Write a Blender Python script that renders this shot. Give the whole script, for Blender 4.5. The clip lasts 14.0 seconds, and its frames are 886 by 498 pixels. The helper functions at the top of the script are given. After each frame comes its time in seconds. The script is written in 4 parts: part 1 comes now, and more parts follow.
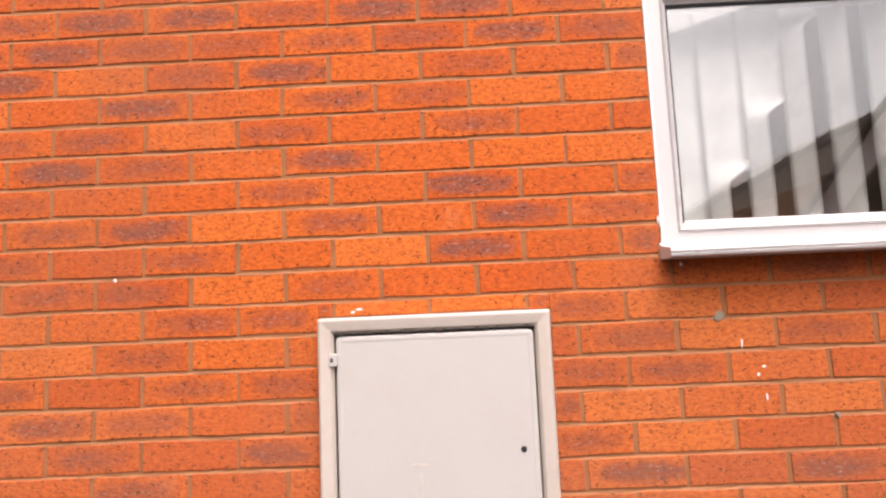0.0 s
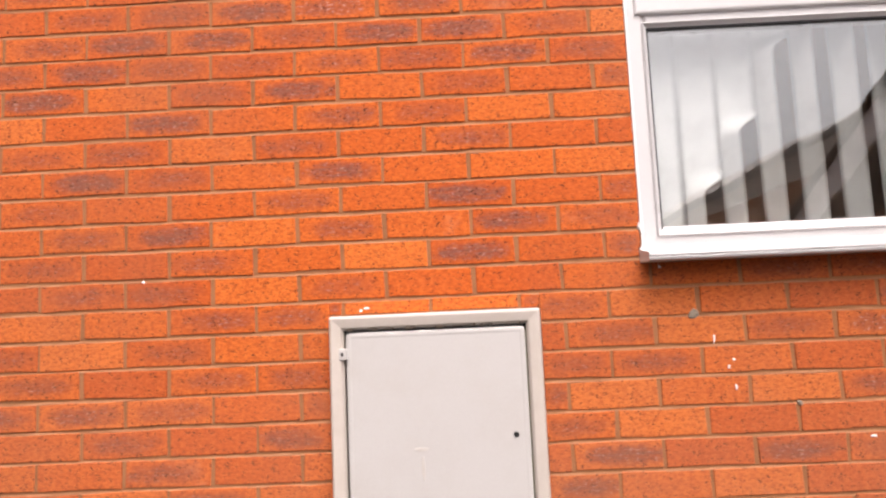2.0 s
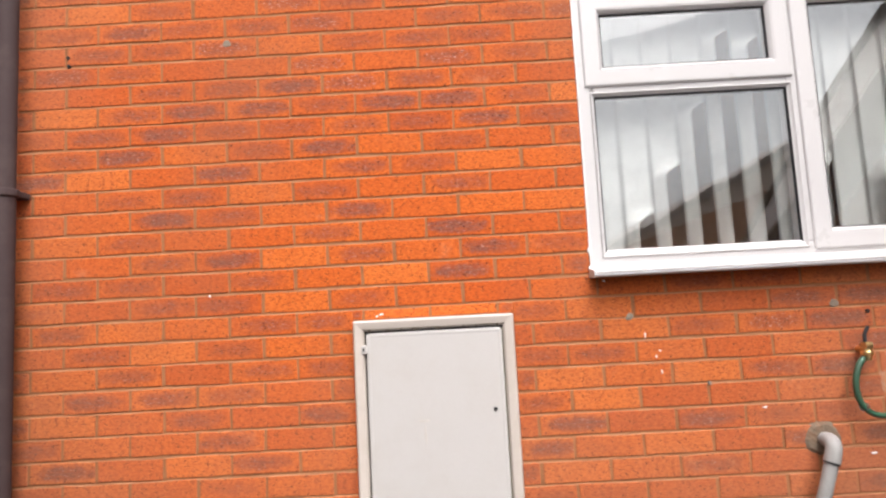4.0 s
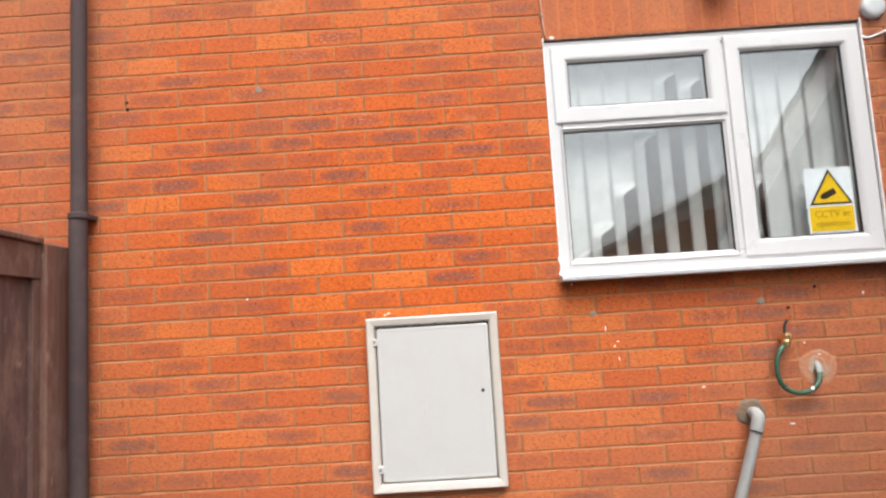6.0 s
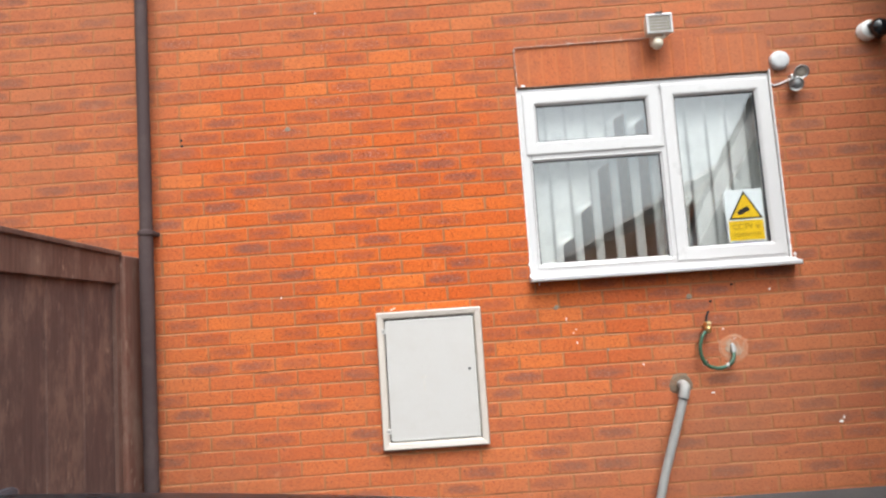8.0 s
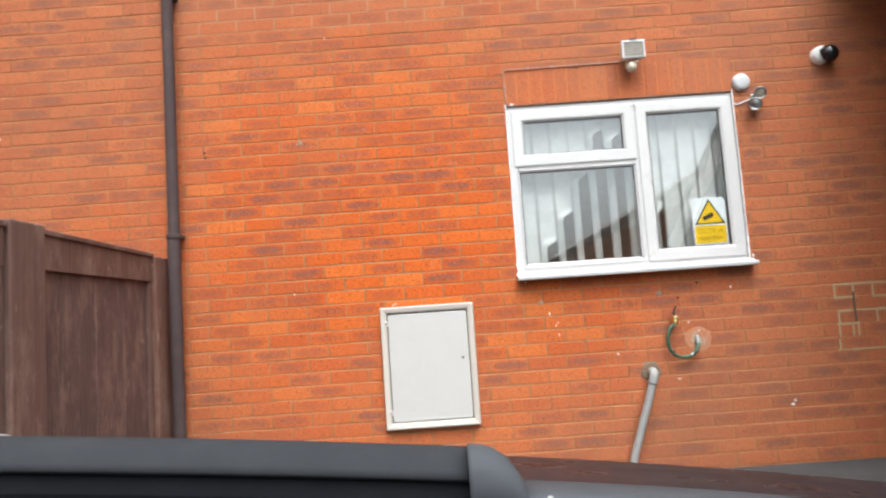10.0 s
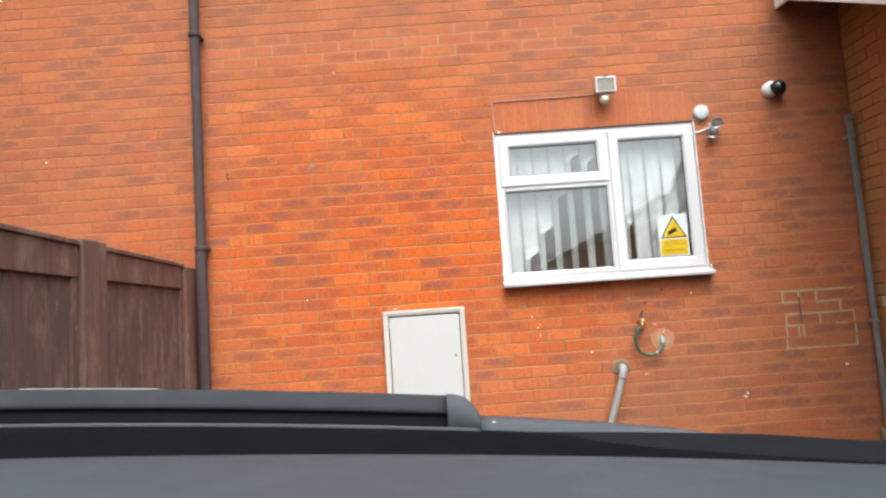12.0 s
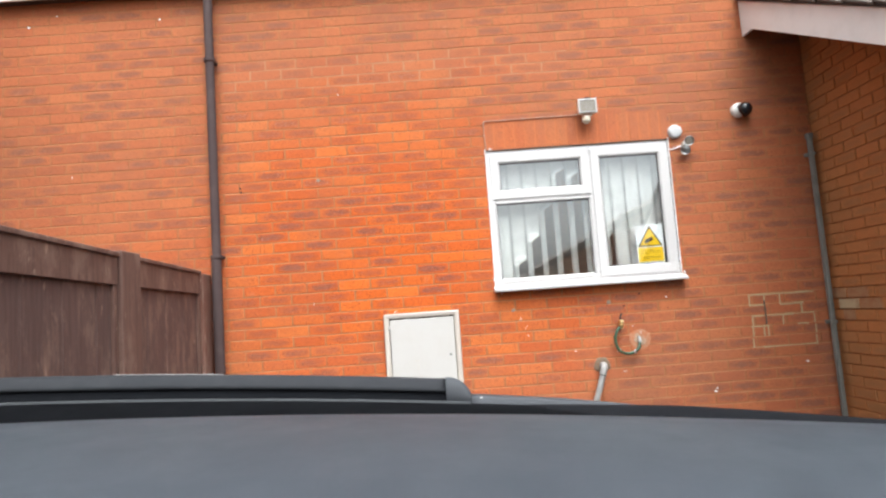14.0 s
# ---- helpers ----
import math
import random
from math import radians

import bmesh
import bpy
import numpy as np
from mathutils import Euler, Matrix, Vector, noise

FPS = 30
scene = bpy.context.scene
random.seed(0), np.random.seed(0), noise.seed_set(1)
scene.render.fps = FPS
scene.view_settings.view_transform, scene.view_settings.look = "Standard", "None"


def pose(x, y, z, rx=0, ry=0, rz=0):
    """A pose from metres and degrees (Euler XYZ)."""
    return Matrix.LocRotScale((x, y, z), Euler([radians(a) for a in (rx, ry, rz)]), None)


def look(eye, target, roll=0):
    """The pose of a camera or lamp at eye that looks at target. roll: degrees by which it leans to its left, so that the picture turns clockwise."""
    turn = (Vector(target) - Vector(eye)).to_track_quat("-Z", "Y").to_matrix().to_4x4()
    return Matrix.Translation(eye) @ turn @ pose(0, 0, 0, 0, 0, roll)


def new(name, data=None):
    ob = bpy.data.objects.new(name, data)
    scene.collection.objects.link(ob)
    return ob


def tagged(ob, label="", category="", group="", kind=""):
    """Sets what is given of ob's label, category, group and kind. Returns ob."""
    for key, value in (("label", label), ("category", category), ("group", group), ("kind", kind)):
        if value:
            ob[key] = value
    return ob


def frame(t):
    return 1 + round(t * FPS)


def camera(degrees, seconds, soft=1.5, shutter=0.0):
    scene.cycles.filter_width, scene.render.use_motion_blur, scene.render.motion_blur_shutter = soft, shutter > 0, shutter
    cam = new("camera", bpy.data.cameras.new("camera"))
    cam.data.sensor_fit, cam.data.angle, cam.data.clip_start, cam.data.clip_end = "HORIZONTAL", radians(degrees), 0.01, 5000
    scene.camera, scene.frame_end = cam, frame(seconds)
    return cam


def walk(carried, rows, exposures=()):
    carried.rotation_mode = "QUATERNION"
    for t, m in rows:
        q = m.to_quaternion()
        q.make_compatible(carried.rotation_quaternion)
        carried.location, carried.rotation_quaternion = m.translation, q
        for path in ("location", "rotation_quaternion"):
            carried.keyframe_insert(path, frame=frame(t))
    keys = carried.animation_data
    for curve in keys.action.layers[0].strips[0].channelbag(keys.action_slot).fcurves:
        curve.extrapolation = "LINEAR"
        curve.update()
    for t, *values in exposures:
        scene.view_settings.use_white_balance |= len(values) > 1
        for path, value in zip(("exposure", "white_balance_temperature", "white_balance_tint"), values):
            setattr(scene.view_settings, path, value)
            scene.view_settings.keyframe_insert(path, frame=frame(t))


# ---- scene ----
cam = camera(69.5, 14.0, soft=2.4)


def aim(x, y, z, yaw, pitch, roll):
    """A camera at a place, turned to its left from +y by yaw, up by pitch, leaning by roll (degrees)."""
    a, b = radians(yaw), radians(pitch)
    way = Vector((-math.sin(a) * math.cos(b), math.cos(a) * math.cos(b), math.sin(b)))
    eye = Vector((x, y, z))
    return look(eye, eye + way, roll)


PATH = [
    (0.0, 0.0673, -1.4872, 0.9986, 1.205, 6.52, -2.46),
    (0.5, 0.0596, -1.5396, 1.0093, 0.896, 5.993, -2.439),
    (1.0, 0.0498, -1.5769, 1.0123, 0.576, 6.311, -2.457),
    (1.5, 0.0552, -1.5882, 1.0099, 0.729, 6.024, -2.46),
    (2.0, 0.0673, -1.6339, 1.0091, 1.068, 5.933, -2.541),
    (2.5, 0.0671, -1.7548, 1.0092, 0.844, 6.184, -2.674),
    (3.0, 0.0604, -1.9041, 1.0172, 0.457, 6.064, -2.957),
    (5.5, 0.1061, -2.4664, 1.0124, 0.958, 6.119, -3.237),
    (6.0, 0.1053, -2.6074, 1.0115, 0.732, 5.996, -3.476),
    (6.5, 0.1134, -2.7881, 1.0113, 0.639, 5.865, -3.711),
    (7.0, 0.1078, -2.973, 1.0096, 0.382, 5.567, -3.755),
    (7.5, 0.1171, -3.1513, 1.0133, 0.379, 5.417, -3.813),
    (8.0, 0.1243, -3.2765, 1.0106, 0.336, 5.46, -3.944),
    (10.5, 0.1368, -3.7862, 1.0096, 0.038, 4.98, -3.935),
    (11.0, 0.1453, -3.9237, 1.0029, -0.016, 5.205, -3.972),
    (11.5, 0.151, -4.058, 1.0088, -0.008, 5.384, -3.876),
    (12.0, 0.152, -4.1632, 1.0111, -0.122, 5.352, -3.9),
    (12.5, 0.1453, -4.2616, 1.0159, -0.321, 5.239, -3.978),
    (13.0, 0.1378, -4.3744, 1.0143, -0.515, 5.393, -4.06),
    (13.5, 0.1373, -4.4711, 1.0096, -0.632, 5.607, -4.072),
    (14.0, 0.1406, -4.5368, 1.0116, -0.672, 5.58, -4.061),
]
walk(cam, [(t, aim(*p)) for t, *p in PATH],
     exposures=[(0.0, 0.94, 6850, 20), (3.0, 0.93, 6600, 15), (5.5, 0.97, 6300, 8), (8.0, 1.00, 6150, 5), (10.5, 1.06, 6100, 4), (14.0, 1.20, 6150, 5)])

# ---- daylight: bright overcast sky, soft sun from behind the camera ----
world = bpy.data.worlds.new("sky")
scene.world = world
world.use_nodes = True
wn = world.node_tree
sky = wn.nodes.new("ShaderNodeTexSky")
sky.sky_type, sky.sun_disc = "NISHITA", False
sky.sun_elevation, sky.sun_rotation = radians(60), radians(167)
sky.dust_density, sky.air_density = 8.0, 1.0
back = wn.nodes["Background"]
soft_sky = wn.nodes.new("ShaderNodeHueSaturation")
soft_sky.inputs["Saturation"].default_value = 0.15
wn.links.new(sky.outputs[0], soft_sky.inputs["Color"])
wn.links.new(soft_sky.outputs[0], back.inputs["Color"])
back.inputs["Strength"].default_value = 0.15

sun = new("sun", bpy.data.lights.new("sun", "SUN"))
sun.data.energy, sun.data.angle, sun.data.color = 0.95, radians(75), (1.0, 0.96, 0.90)
sun.matrix_world = look((0, 0, 0), (-0.11, 0.488, -0.866))


# ---- materials ----
class Nodes:
    """A short way to write node trees."""

    def __init__(self, name):
        self.mat = bpy.data.materials.new(name)
        self.mat.use_nodes = True
        self.t = self.mat.node_tree
        self.bsdf = self.t.nodes["Principled BSDF"]
        self.out = self.t.nodes["Material Output"]

    def put(self, kind, **inputs):
        n = self.t.nodes.new("ShaderNode" + kind)
        for key, value in inputs.items():
            self.set(n, key, value)
        return n

    def set(self, n, key, value):
        slot = n.inputs[int(key[1:])] if key[0] == "i" and key[1:].isdigit() else n.inputs[key.replace("_", " ")]
        if isinstance(value, bpy.types.NodeSocket):
            self.t.links.new(value, slot)
        else:
            slot.default_value = value

    def math(self, op, a, b=0.0, c=0.0):
        n = self.t.nodes.new("ShaderNodeMath")
        n.operation = op
        for i, v in enumerate((a, b, c)):
            self.set(n, "i%d" % i, v)
        return n.outputs[0]

    def mix(self, fac, a, b, blend="MIX"):
        n = self.t.nodes.new("ShaderNodeMix")
        n.data_type, n.blend_type = "RGBA", blend
        self.set(n, "i0", fac)
        self.set(n, "i6", a)
        self.set(n, "i7", b)
        return n.outputs[2]

    def noise(self, scale, detail=4.0, rough=0.55, vector=None, stretch=None):
        v = vector or self.place()
        if stretch:
            m = self.put("Mapping", Vector=v, Scale=stretch)
            v = m.outputs[0]
        return self.put("TexNoise", Vector=v, Scale=scale, Detail=detail, Roughness=rough).outputs["Fac"]

    def ramp(self, fac, low, high):
        n = self.put("MapRange", Value=fac)
        n.interpolation_type = "SMOOTHSTEP"
        n.inputs["From Min"].default_value, n.inputs["From Max"].default_value = low, high
        return n.outputs[0]

    def place(self):
        return self.put("NewGeometry").outputs["Position"]

    def bump(self, height, strength, distance=0.002):
        b = self.put("Bump", Height=height, Strength=strength, Distance=distance)
        self.set(self.bsdf, "Normal", b.outputs[0])

    def base(self, color, rough=0.6, metal=0.0):
        self.set(self.bsdf, "Base Color", color)
        self.set(self.bsdf, "Roughness", rough)
        self.set(self.bsdf, "Metallic", metal)
        return self.mat


def rgb(r, g, b):
    return (r, g, b, 1.0)


def brick_mat(name, core, pale, joined=False, dark=False, buff=0.03, salty=False):
    """Wire-cut orange brick: fine dark specks, a purple fired core of the given strength; random from brick to brick."""
    n = Nodes(name)
    if joined:
        rnd = n.put("NewGeometry").outputs["Random Per Island"]
    else:
        rnd = n.put("ObjectInfo").outputs["Random"]
    other = n.math("FRACT", n.math("MULTIPLY", rnd, 17.31))
    third = n.math("FRACT", n.math("MULTIPLY", rnd, 53.77))
    uv = n.put("UVMap").outputs[0]
    sep = n.put("SeparateXYZ", Vector=uv)
    wob = n.noise(28.0, 3.0)
    du = n.math("DIVIDE", n.math("SUBTRACT", sep.outputs[0], n.math("MULTIPLY_ADD", other, 0.16, 0.42)), 0.56)
    dv = n.math("DIVIDE", n.math("SUBTRACT", sep.outputs[1], 0.5), 0.47)
    r2 = n.math("ADD", n.math("POWER", n.math("ABSOLUTE", du), 3.0), n.math("POWER", n.math("ABSOLUTE", dv), 2.4))
    soft = n.math("ADD", r2, n.math("MULTIPLY_ADD", wob, 1.4, -0.7))
    ellipse = n.math("SUBTRACT", 1.0, n.ramp(soft, -0.35, 1.15))
    streak = n.noise(34.0, 5.0, 0.65, stretch=(0.40, 1.0, 3.6))
    if joined:
        strength = n.math("MULTIPLY_ADD", third, 0.2, 0.85) if dark else n.math("MULTIPLY_ADD", n.ramp(third, 0.20, 0.95), 2.1 * core, 0.12)
    else:
        strength = n.math("MULTIPLY_ADD", third, 0.18, core - 0.09)
    fac = n.math("MULTIPLY", ellipse, strength)
    fac = n.math("MULTIPLY", fac, n.math("MULTIPLY_ADD", streak, 0.9, 0.55))
    body = n.mix(rnd, rgb(0.53, 0.090, 0.014), rgb(0.64, 0.134, 0.020))
    body = n.mix(n.math("MULTIPLY", n.ramp(other, 0.4, 1.0), 0.40 if joined else pale), body, rgb(0.76, 0.205, 0.038))
    body = n.mix(n.math("MULTIPLY", n.noise(16.0, 4.0), 0.45), body, rgb(0.47, 0.080, 0.017))
    col = n.mix(n.math("MULTIPLY", n.ramp(fac, 0.0, 0.85), 0.85), body, rgb(0.265, 0.062, 0.034))
    col = n.mix(n.math("MULTIPLY", n.ramp(n.math("MULTIPLY", fac, streak), 0.30, 0.62), 0.8), col, rgb(0.155, 0.066, 0.058))
    salt = n.ramp(n.noise(150.0, 3.0, 0.6, stretch=(0.45, 1.0, 1.2)), 0.54, 0.68)
    col = n.mix(n.math("MULTIPLY", n.math("MULTIPLY", salt, n.ramp(fac, 0.22, 0.55) if salty else n.ramp(fac, 0.30, 0.75)), 0.75 if salty else 0.55), col, rgb(0.60, 0.37, 0.34) if salty else rgb(0.46, 0.28, 0.26))
    mottle = n.noise(95.0, 5.0, 0.7, stretch=(0.7, 1.0, 1.5))
    col = n.mix(n.math("MULTIPLY", n.ramp(mottle, 0.44, 0.66), 0.60), col, rgb(0.30, 0.050, 0.014))
    col = n.mix(n.math("MULTIPLY", n.ramp(mottle, 0.54, 0.28), 0.22), col, rgb(0.84, 0.27, 0.06))
    speck = n.put("TexVoronoi", Vector=n.put("Mapping", Vector=n.place(), Scale=(0.55, 1.0, 1.3)).outputs[0], Scale=185.0)
    dots = n.math("MULTIPLY", n.math("SUBTRACT", 1.0, n.ramp(speck.outputs["Distance"], 0.22, 0.48)), n.ramp(n.noise(60.0, 3.0, 0.6), 0.465, 0.60))
    col = n.mix(n.math("MULTIPLY", dots, 0.96), col, rgb(0.060, 0.016, 0.010))
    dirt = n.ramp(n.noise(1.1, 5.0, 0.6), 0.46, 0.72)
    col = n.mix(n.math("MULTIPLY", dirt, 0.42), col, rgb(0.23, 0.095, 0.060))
    # joined bricks paler: windscreen haze put into this mix and into the bloom
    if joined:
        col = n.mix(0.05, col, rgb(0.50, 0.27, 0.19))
    bloom_haze = n.ramp(n.noise(7.0, 6.0, 0.7), 0.56 if joined else 0.58, 0.80)
    col = n.mix(n.math("MULTIPLY", bloom_haze, 0.28 if joined else 0.24), col, rgb(0.62, 0.36, 0.24))
    # outer brick duller and darker: weathering, plus lens haze and falloff put into colour
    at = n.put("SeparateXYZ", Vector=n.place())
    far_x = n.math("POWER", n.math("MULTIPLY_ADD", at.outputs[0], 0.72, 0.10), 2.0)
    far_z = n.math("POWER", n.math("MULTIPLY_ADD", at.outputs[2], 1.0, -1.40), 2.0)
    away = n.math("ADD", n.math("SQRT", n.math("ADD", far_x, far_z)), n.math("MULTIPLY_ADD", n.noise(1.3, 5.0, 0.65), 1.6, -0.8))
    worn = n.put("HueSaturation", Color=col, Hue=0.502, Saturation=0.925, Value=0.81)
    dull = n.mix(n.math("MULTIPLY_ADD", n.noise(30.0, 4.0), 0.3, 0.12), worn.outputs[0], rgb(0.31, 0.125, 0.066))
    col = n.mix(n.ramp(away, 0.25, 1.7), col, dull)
    col = n.mix(buff, col, rgb(0.46, 0.27, 0.085))
    rough = n.math("MULTIPLY_ADD", streak, 0.2, 0.72)
    h = n.math("SUBTRACT", n.math("ADD", n.noise(120.0, 5.0, 0.7), n.math("MULTIPLY", n.noise(22.0, 3.0), 0.8)), n.math("MULTIPLY", dots, 0.8))
    n.bump(h, 0.55, 0.0016)
    n.set(n.bsdf, "Specular IOR Level", 0.12)
    return n.base(col, rough)


def plain(name, color, rough=0.5, metal=0.0, second=None, scale=20.0, amount=0.5, bump=0.15, fine=220.0, distance=0.0006, spec=0.5):
    """A surface of one colour with stains towards a second colour and a fine grain."""
    n = Nodes(name)
    stain = n.ramp(n.noise(scale, 6.0, 0.65), 0.42, 0.72)
    col = n.mix(n.math("MULTIPLY", stain, amount), rgb(*color), rgb(*(second or tuple(c * 0.7 for c in color))))
    col = n.mix(n.math("MULTIPLY", n.noise(fine, 3.0), 0.18), col, rgb(*(c * 0.55 for c in color)))
    n.bump(n.math("ADD", n.noise(fine, 3.0), n.math("MULTIPLY", n.noise(scale, 3.0), 0.6)), bump, distance)
    n.set(n.bsdf, "Specular IOR Level", spec)
    r = n.math("MULTIPLY_ADD", n.noise(scale * 2.3, 4.0), 0.2, rough - 0.1)
    return n.base(col, r, metal)


def glass_mat():
    n = Nodes("window_glass")
    clear = n.put("BsdfTransparent", Color=rgb(0.985, 0.995, 0.99))
    gloss = n.put("BsdfGlossy", Color=rgb(0.96, 0.98, 1.0), Roughness=0.012)
    wave = n.put("Bump", Height=n.noise(3.0, 2.0), Strength=0.05, Distance=0.02)
    n.set(gloss, "Normal", wave.outputs[0])
    m = n.put("MixShader", i0=0.12, i1=clear.outputs[0], i2=gloss.outputs[0])
    n.t.links.new(m.outputs[0], n.out.inputs["Surface"])
    return n.mat


def wood_mat(name, a, b):
    n = Nodes(name)
    grain = n.noise(9.0, 6.0, 0.65, stretch=(6.0, 6.0, 0.35))
    col = n.mix(n.ramp(grain, 0.3, 0.7), rgb(*a), rgb(*b))
    worn = n.ramp(n.noise(3.2, 6.0, 0.75, stretch=(1.6, 1.6, 0.7)), 0.46, 0.66)
    col = n.mix(n.math("MULTIPLY", worn, 0.70), col, rgb(0.225, 0.140, 0.108))
    flake = n.math("MULTIPLY", n.ramp(n.noise(26.0, 4.0, 0.6, stretch=(1.0, 1.0, 0.4)), 0.60, 0.68), n.ramp(n.noise(4.0, 3.0), 0.46, 0.60))
    col = n.mix(n.math("MULTIPLY", flake, 0.8), col, rgb(0.32, 0.215, 0.165))
    n.bump(grain, 0.5, 0.003)
    return n.base(col, 0.85)


MORTAR = plain("mortar", (0.34, 0.150, 0.070), 0.95, second=(0.22, 0.092, 0.042), scale=6.0, amount=0.8, bump=0.6, fine=160.0, distance=0.002, spec=0.1)
BED_MORTAR = plain("struck_mortar", (0.40, 0.185, 0.095), 0.95, second=(0.24, 0.100, 0.046), scale=7.0, amount=0.9, bump=0.6, fine=160.0, distance=0.002, spec=0.1)
BAND_MORTAR = plain("paler_mortar", (0.41, 0.205, 0.118), 0.95, second=(0.32, 0.145, 0.075), scale=6.0, amount=0.8, bump=0.6, fine=160.0, distance=0.002, spec=0.1)
LINTEL_MORTAR = plain("reddish_mortar", (0.47, 0.150, 0.062), 0.95, second=(0.36, 0.12, 0.052), scale=14.0, amount=0.8, bump=0.5, fine=160.0, distance=0.001, spec=0.1)
PALE_MORTAR = plain("new_mortar", (0.43, 0.31, 0.18), 0.95, scale=30.0, bump=0.6, fine=160.0, distance=0.002, spec=0.1)
GREY_MORTAR = plain("grey_mortar", (0.25, 0.205, 0.16), 0.95, second=(0.33, 0.27, 0.21), scale=25.0, bump=0.8, fine=120.0, distance=0.003, spec=0.1)
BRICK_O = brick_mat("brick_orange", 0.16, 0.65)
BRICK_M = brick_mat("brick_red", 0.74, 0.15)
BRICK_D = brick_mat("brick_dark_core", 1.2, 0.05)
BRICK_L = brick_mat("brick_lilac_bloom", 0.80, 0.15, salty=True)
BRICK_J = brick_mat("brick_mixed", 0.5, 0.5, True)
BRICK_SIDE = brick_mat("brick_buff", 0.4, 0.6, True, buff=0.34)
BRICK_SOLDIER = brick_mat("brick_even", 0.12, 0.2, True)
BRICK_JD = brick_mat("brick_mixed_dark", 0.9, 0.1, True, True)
UPVC = plain("white_upvc", (0.57, 0.552, 0.55), 0.30, second=(0.55, 0.53, 0.51), scale=3.0, amount=0.25, bump=0.02)
BOX_WHITE = plain("meter_box_plastic", (0.51, 0.485, 0.465), 0.45, second=(0.47, 0.435, 0.40), scale=7.0, amount=0.45, bump=0.12)
BOX_FRAME = plain("meter_box_frame_plastic", (0.55, 0.485, 0.43), 0.5, second=(0.47, 0.41, 0.35), scale=11.0, amount=0.6, bump=0.15)
MOSS = plain("moss", (0.11, 0.095, 0.030), 0.95, second=(0.03, 0.03, 0.015), scale=60.0, amount=1.0, bump=0.5)
GRIME = plain("grime", (0.10, 0.075, 0.055), 0.9, scale=60.0, bump=0.4)
HEAD_DIRT = plain("head_dirt", (0.13, 0.068, 0.045), 0.9, second=(0.30, 0.22, 0.17), scale=40.0, amount=0.7, bump=0.4)
SMUDGE = plain("smudge", (0.53, 0.49, 0.45), 0.6, second=(0.46, 0.42, 0.38), scale=60.0, bump=0.05)
DARK = plain("dark_gap", (0.012, 0.012, 0.012), 0.9)
RUBBER = plain("black_rubber", (0.018, 0.018, 0.02), 0.6)
GLASS = glass_mat()
PATCH_MORTAR = plain("smeared_mortar", (0.40, 0.29, 0.215), 0.95, second=(0.38, 0.15, 0.075), scale=22.0, amount=1.0, bump=0.8, fine=120.0, distance=0.003, spec=0.1)
SMEAR = plain("thin_mortar_smear", (0.44, 0.175, 0.09), 0.95, second=(0.40, 0.27, 0.19), scale=30.0, amount=1.0, bump=0.8, fine=120.0, distance=0.003, spec=0.1)
COLLAR_MORTAR = plain("damp_mortar", (0.18, 0.135, 0.098), 0.95, second=(0.30, 0.14, 0.075), scale=30.0, bump=0.8, fine=120.0, distance=0.003, spec=0.1)
PIPE_BLACK = plain("black_pipe", (0.066, 0.045, 0.045), 0.8, second=(0.095, 0.068, 0.064), scale=9.0, amount=0.6, spec=0.2)
PIPE_GREY = plain("grey_pipe", (0.31, 0.30, 0.29), 0.5, second=(0.20, 0.195, 0.18), scale=14.0)
PIPE_CORNER = plain("weathered_grey_pipe", (0.175, 0.175, 0.16), 0.7, second=(0.11, 0.11, 0.095), scale=9.0, amount=0.7)
HOSE = plain("green_hose", (0.030, 0.095, 0.055), 0.4, second=(0.05, 0.065, 0.045), scale=25.0)
BRASS = plain("brass", (0.93, 0.70, 0.34), 0.30, 1.0)
STEEL = plain("steel", (0.6, 0.6, 0.6), 0.3, 1.0)
DULL_STEEL = plain("dull_steel", (0.42, 0.41, 0.40), 0.38, 1.0, second=(0.28, 0.27, 0.26), scale=40.0)
WHITE_PLASTIC = plain("white_plastic", (0.78, 0.78, 0.76), 0.35, scale=12.0, bump=0.05)
AIR_BRICK = plain("limewashed_clay", (0.46, 0.36, 0.22), 0.9, second=(0.32, 0.17, 0.085), scale=18.0, amount=1.0, bump=0.5)
FADED_BRICK = plain("half_limewashed_clay", (0.34, 0.19, 0.095), 0.9, second=(0.30, 0.115, 0.05), scale=16.0, amount=1.0, bump=0.5)
GREY_PLASTIC = plain("greyed_white_plastic", (0.52, 0.52, 0.53), 0.4, scale=14.0, bump=0.05)
CREAM = plain("cream_plastic", (0.62, 0.56, 0.45), 0.4, second=(0.48, 0.43, 0.35), scale=14.0, bump=0.08)
BLACK_GLOSS = plain("black_gloss", (0.01, 0.01, 0.012), 0.12)
LENS = plain("lamp_lens", (0.30, 0.265, 0.22), 0.45, second=(0.20, 0.175, 0.145), scale=40.0, bump=0.3, spec=0.3)
CABLE = plain("painted_cable", (0.42, 0.22, 0.15), 0.6, second=(0.45, 0.36, 0.30), scale=30.0, amount=0.8)
PAINT_WHITE = plain("white_paint", (0.82, 0.81, 0.80), 0.5, second=(0.68, 0.67, 0.65), scale=4.0, amount=0.5, bump=0.1)
FENCE = wood_mat("stained_fence_wood", (0.094, 0.046, 0.036), (0.140, 0.074, 0.056))
FENCE_BOARD = wood_mat("dark_fence_board", (0.078, 0.043, 0.038), (0.112, 0.064, 0.055))
UPRIGHT_BROWN = wood_mat("reddish_brown_upright", (0.125, 0.050, 0.034), (0.175, 0.078, 0.055))
BLIND = plain("blind_fabric", (0.86, 0.86, 0.84), 0.85, scale=8.0, bump=0.2, fine=500.0)
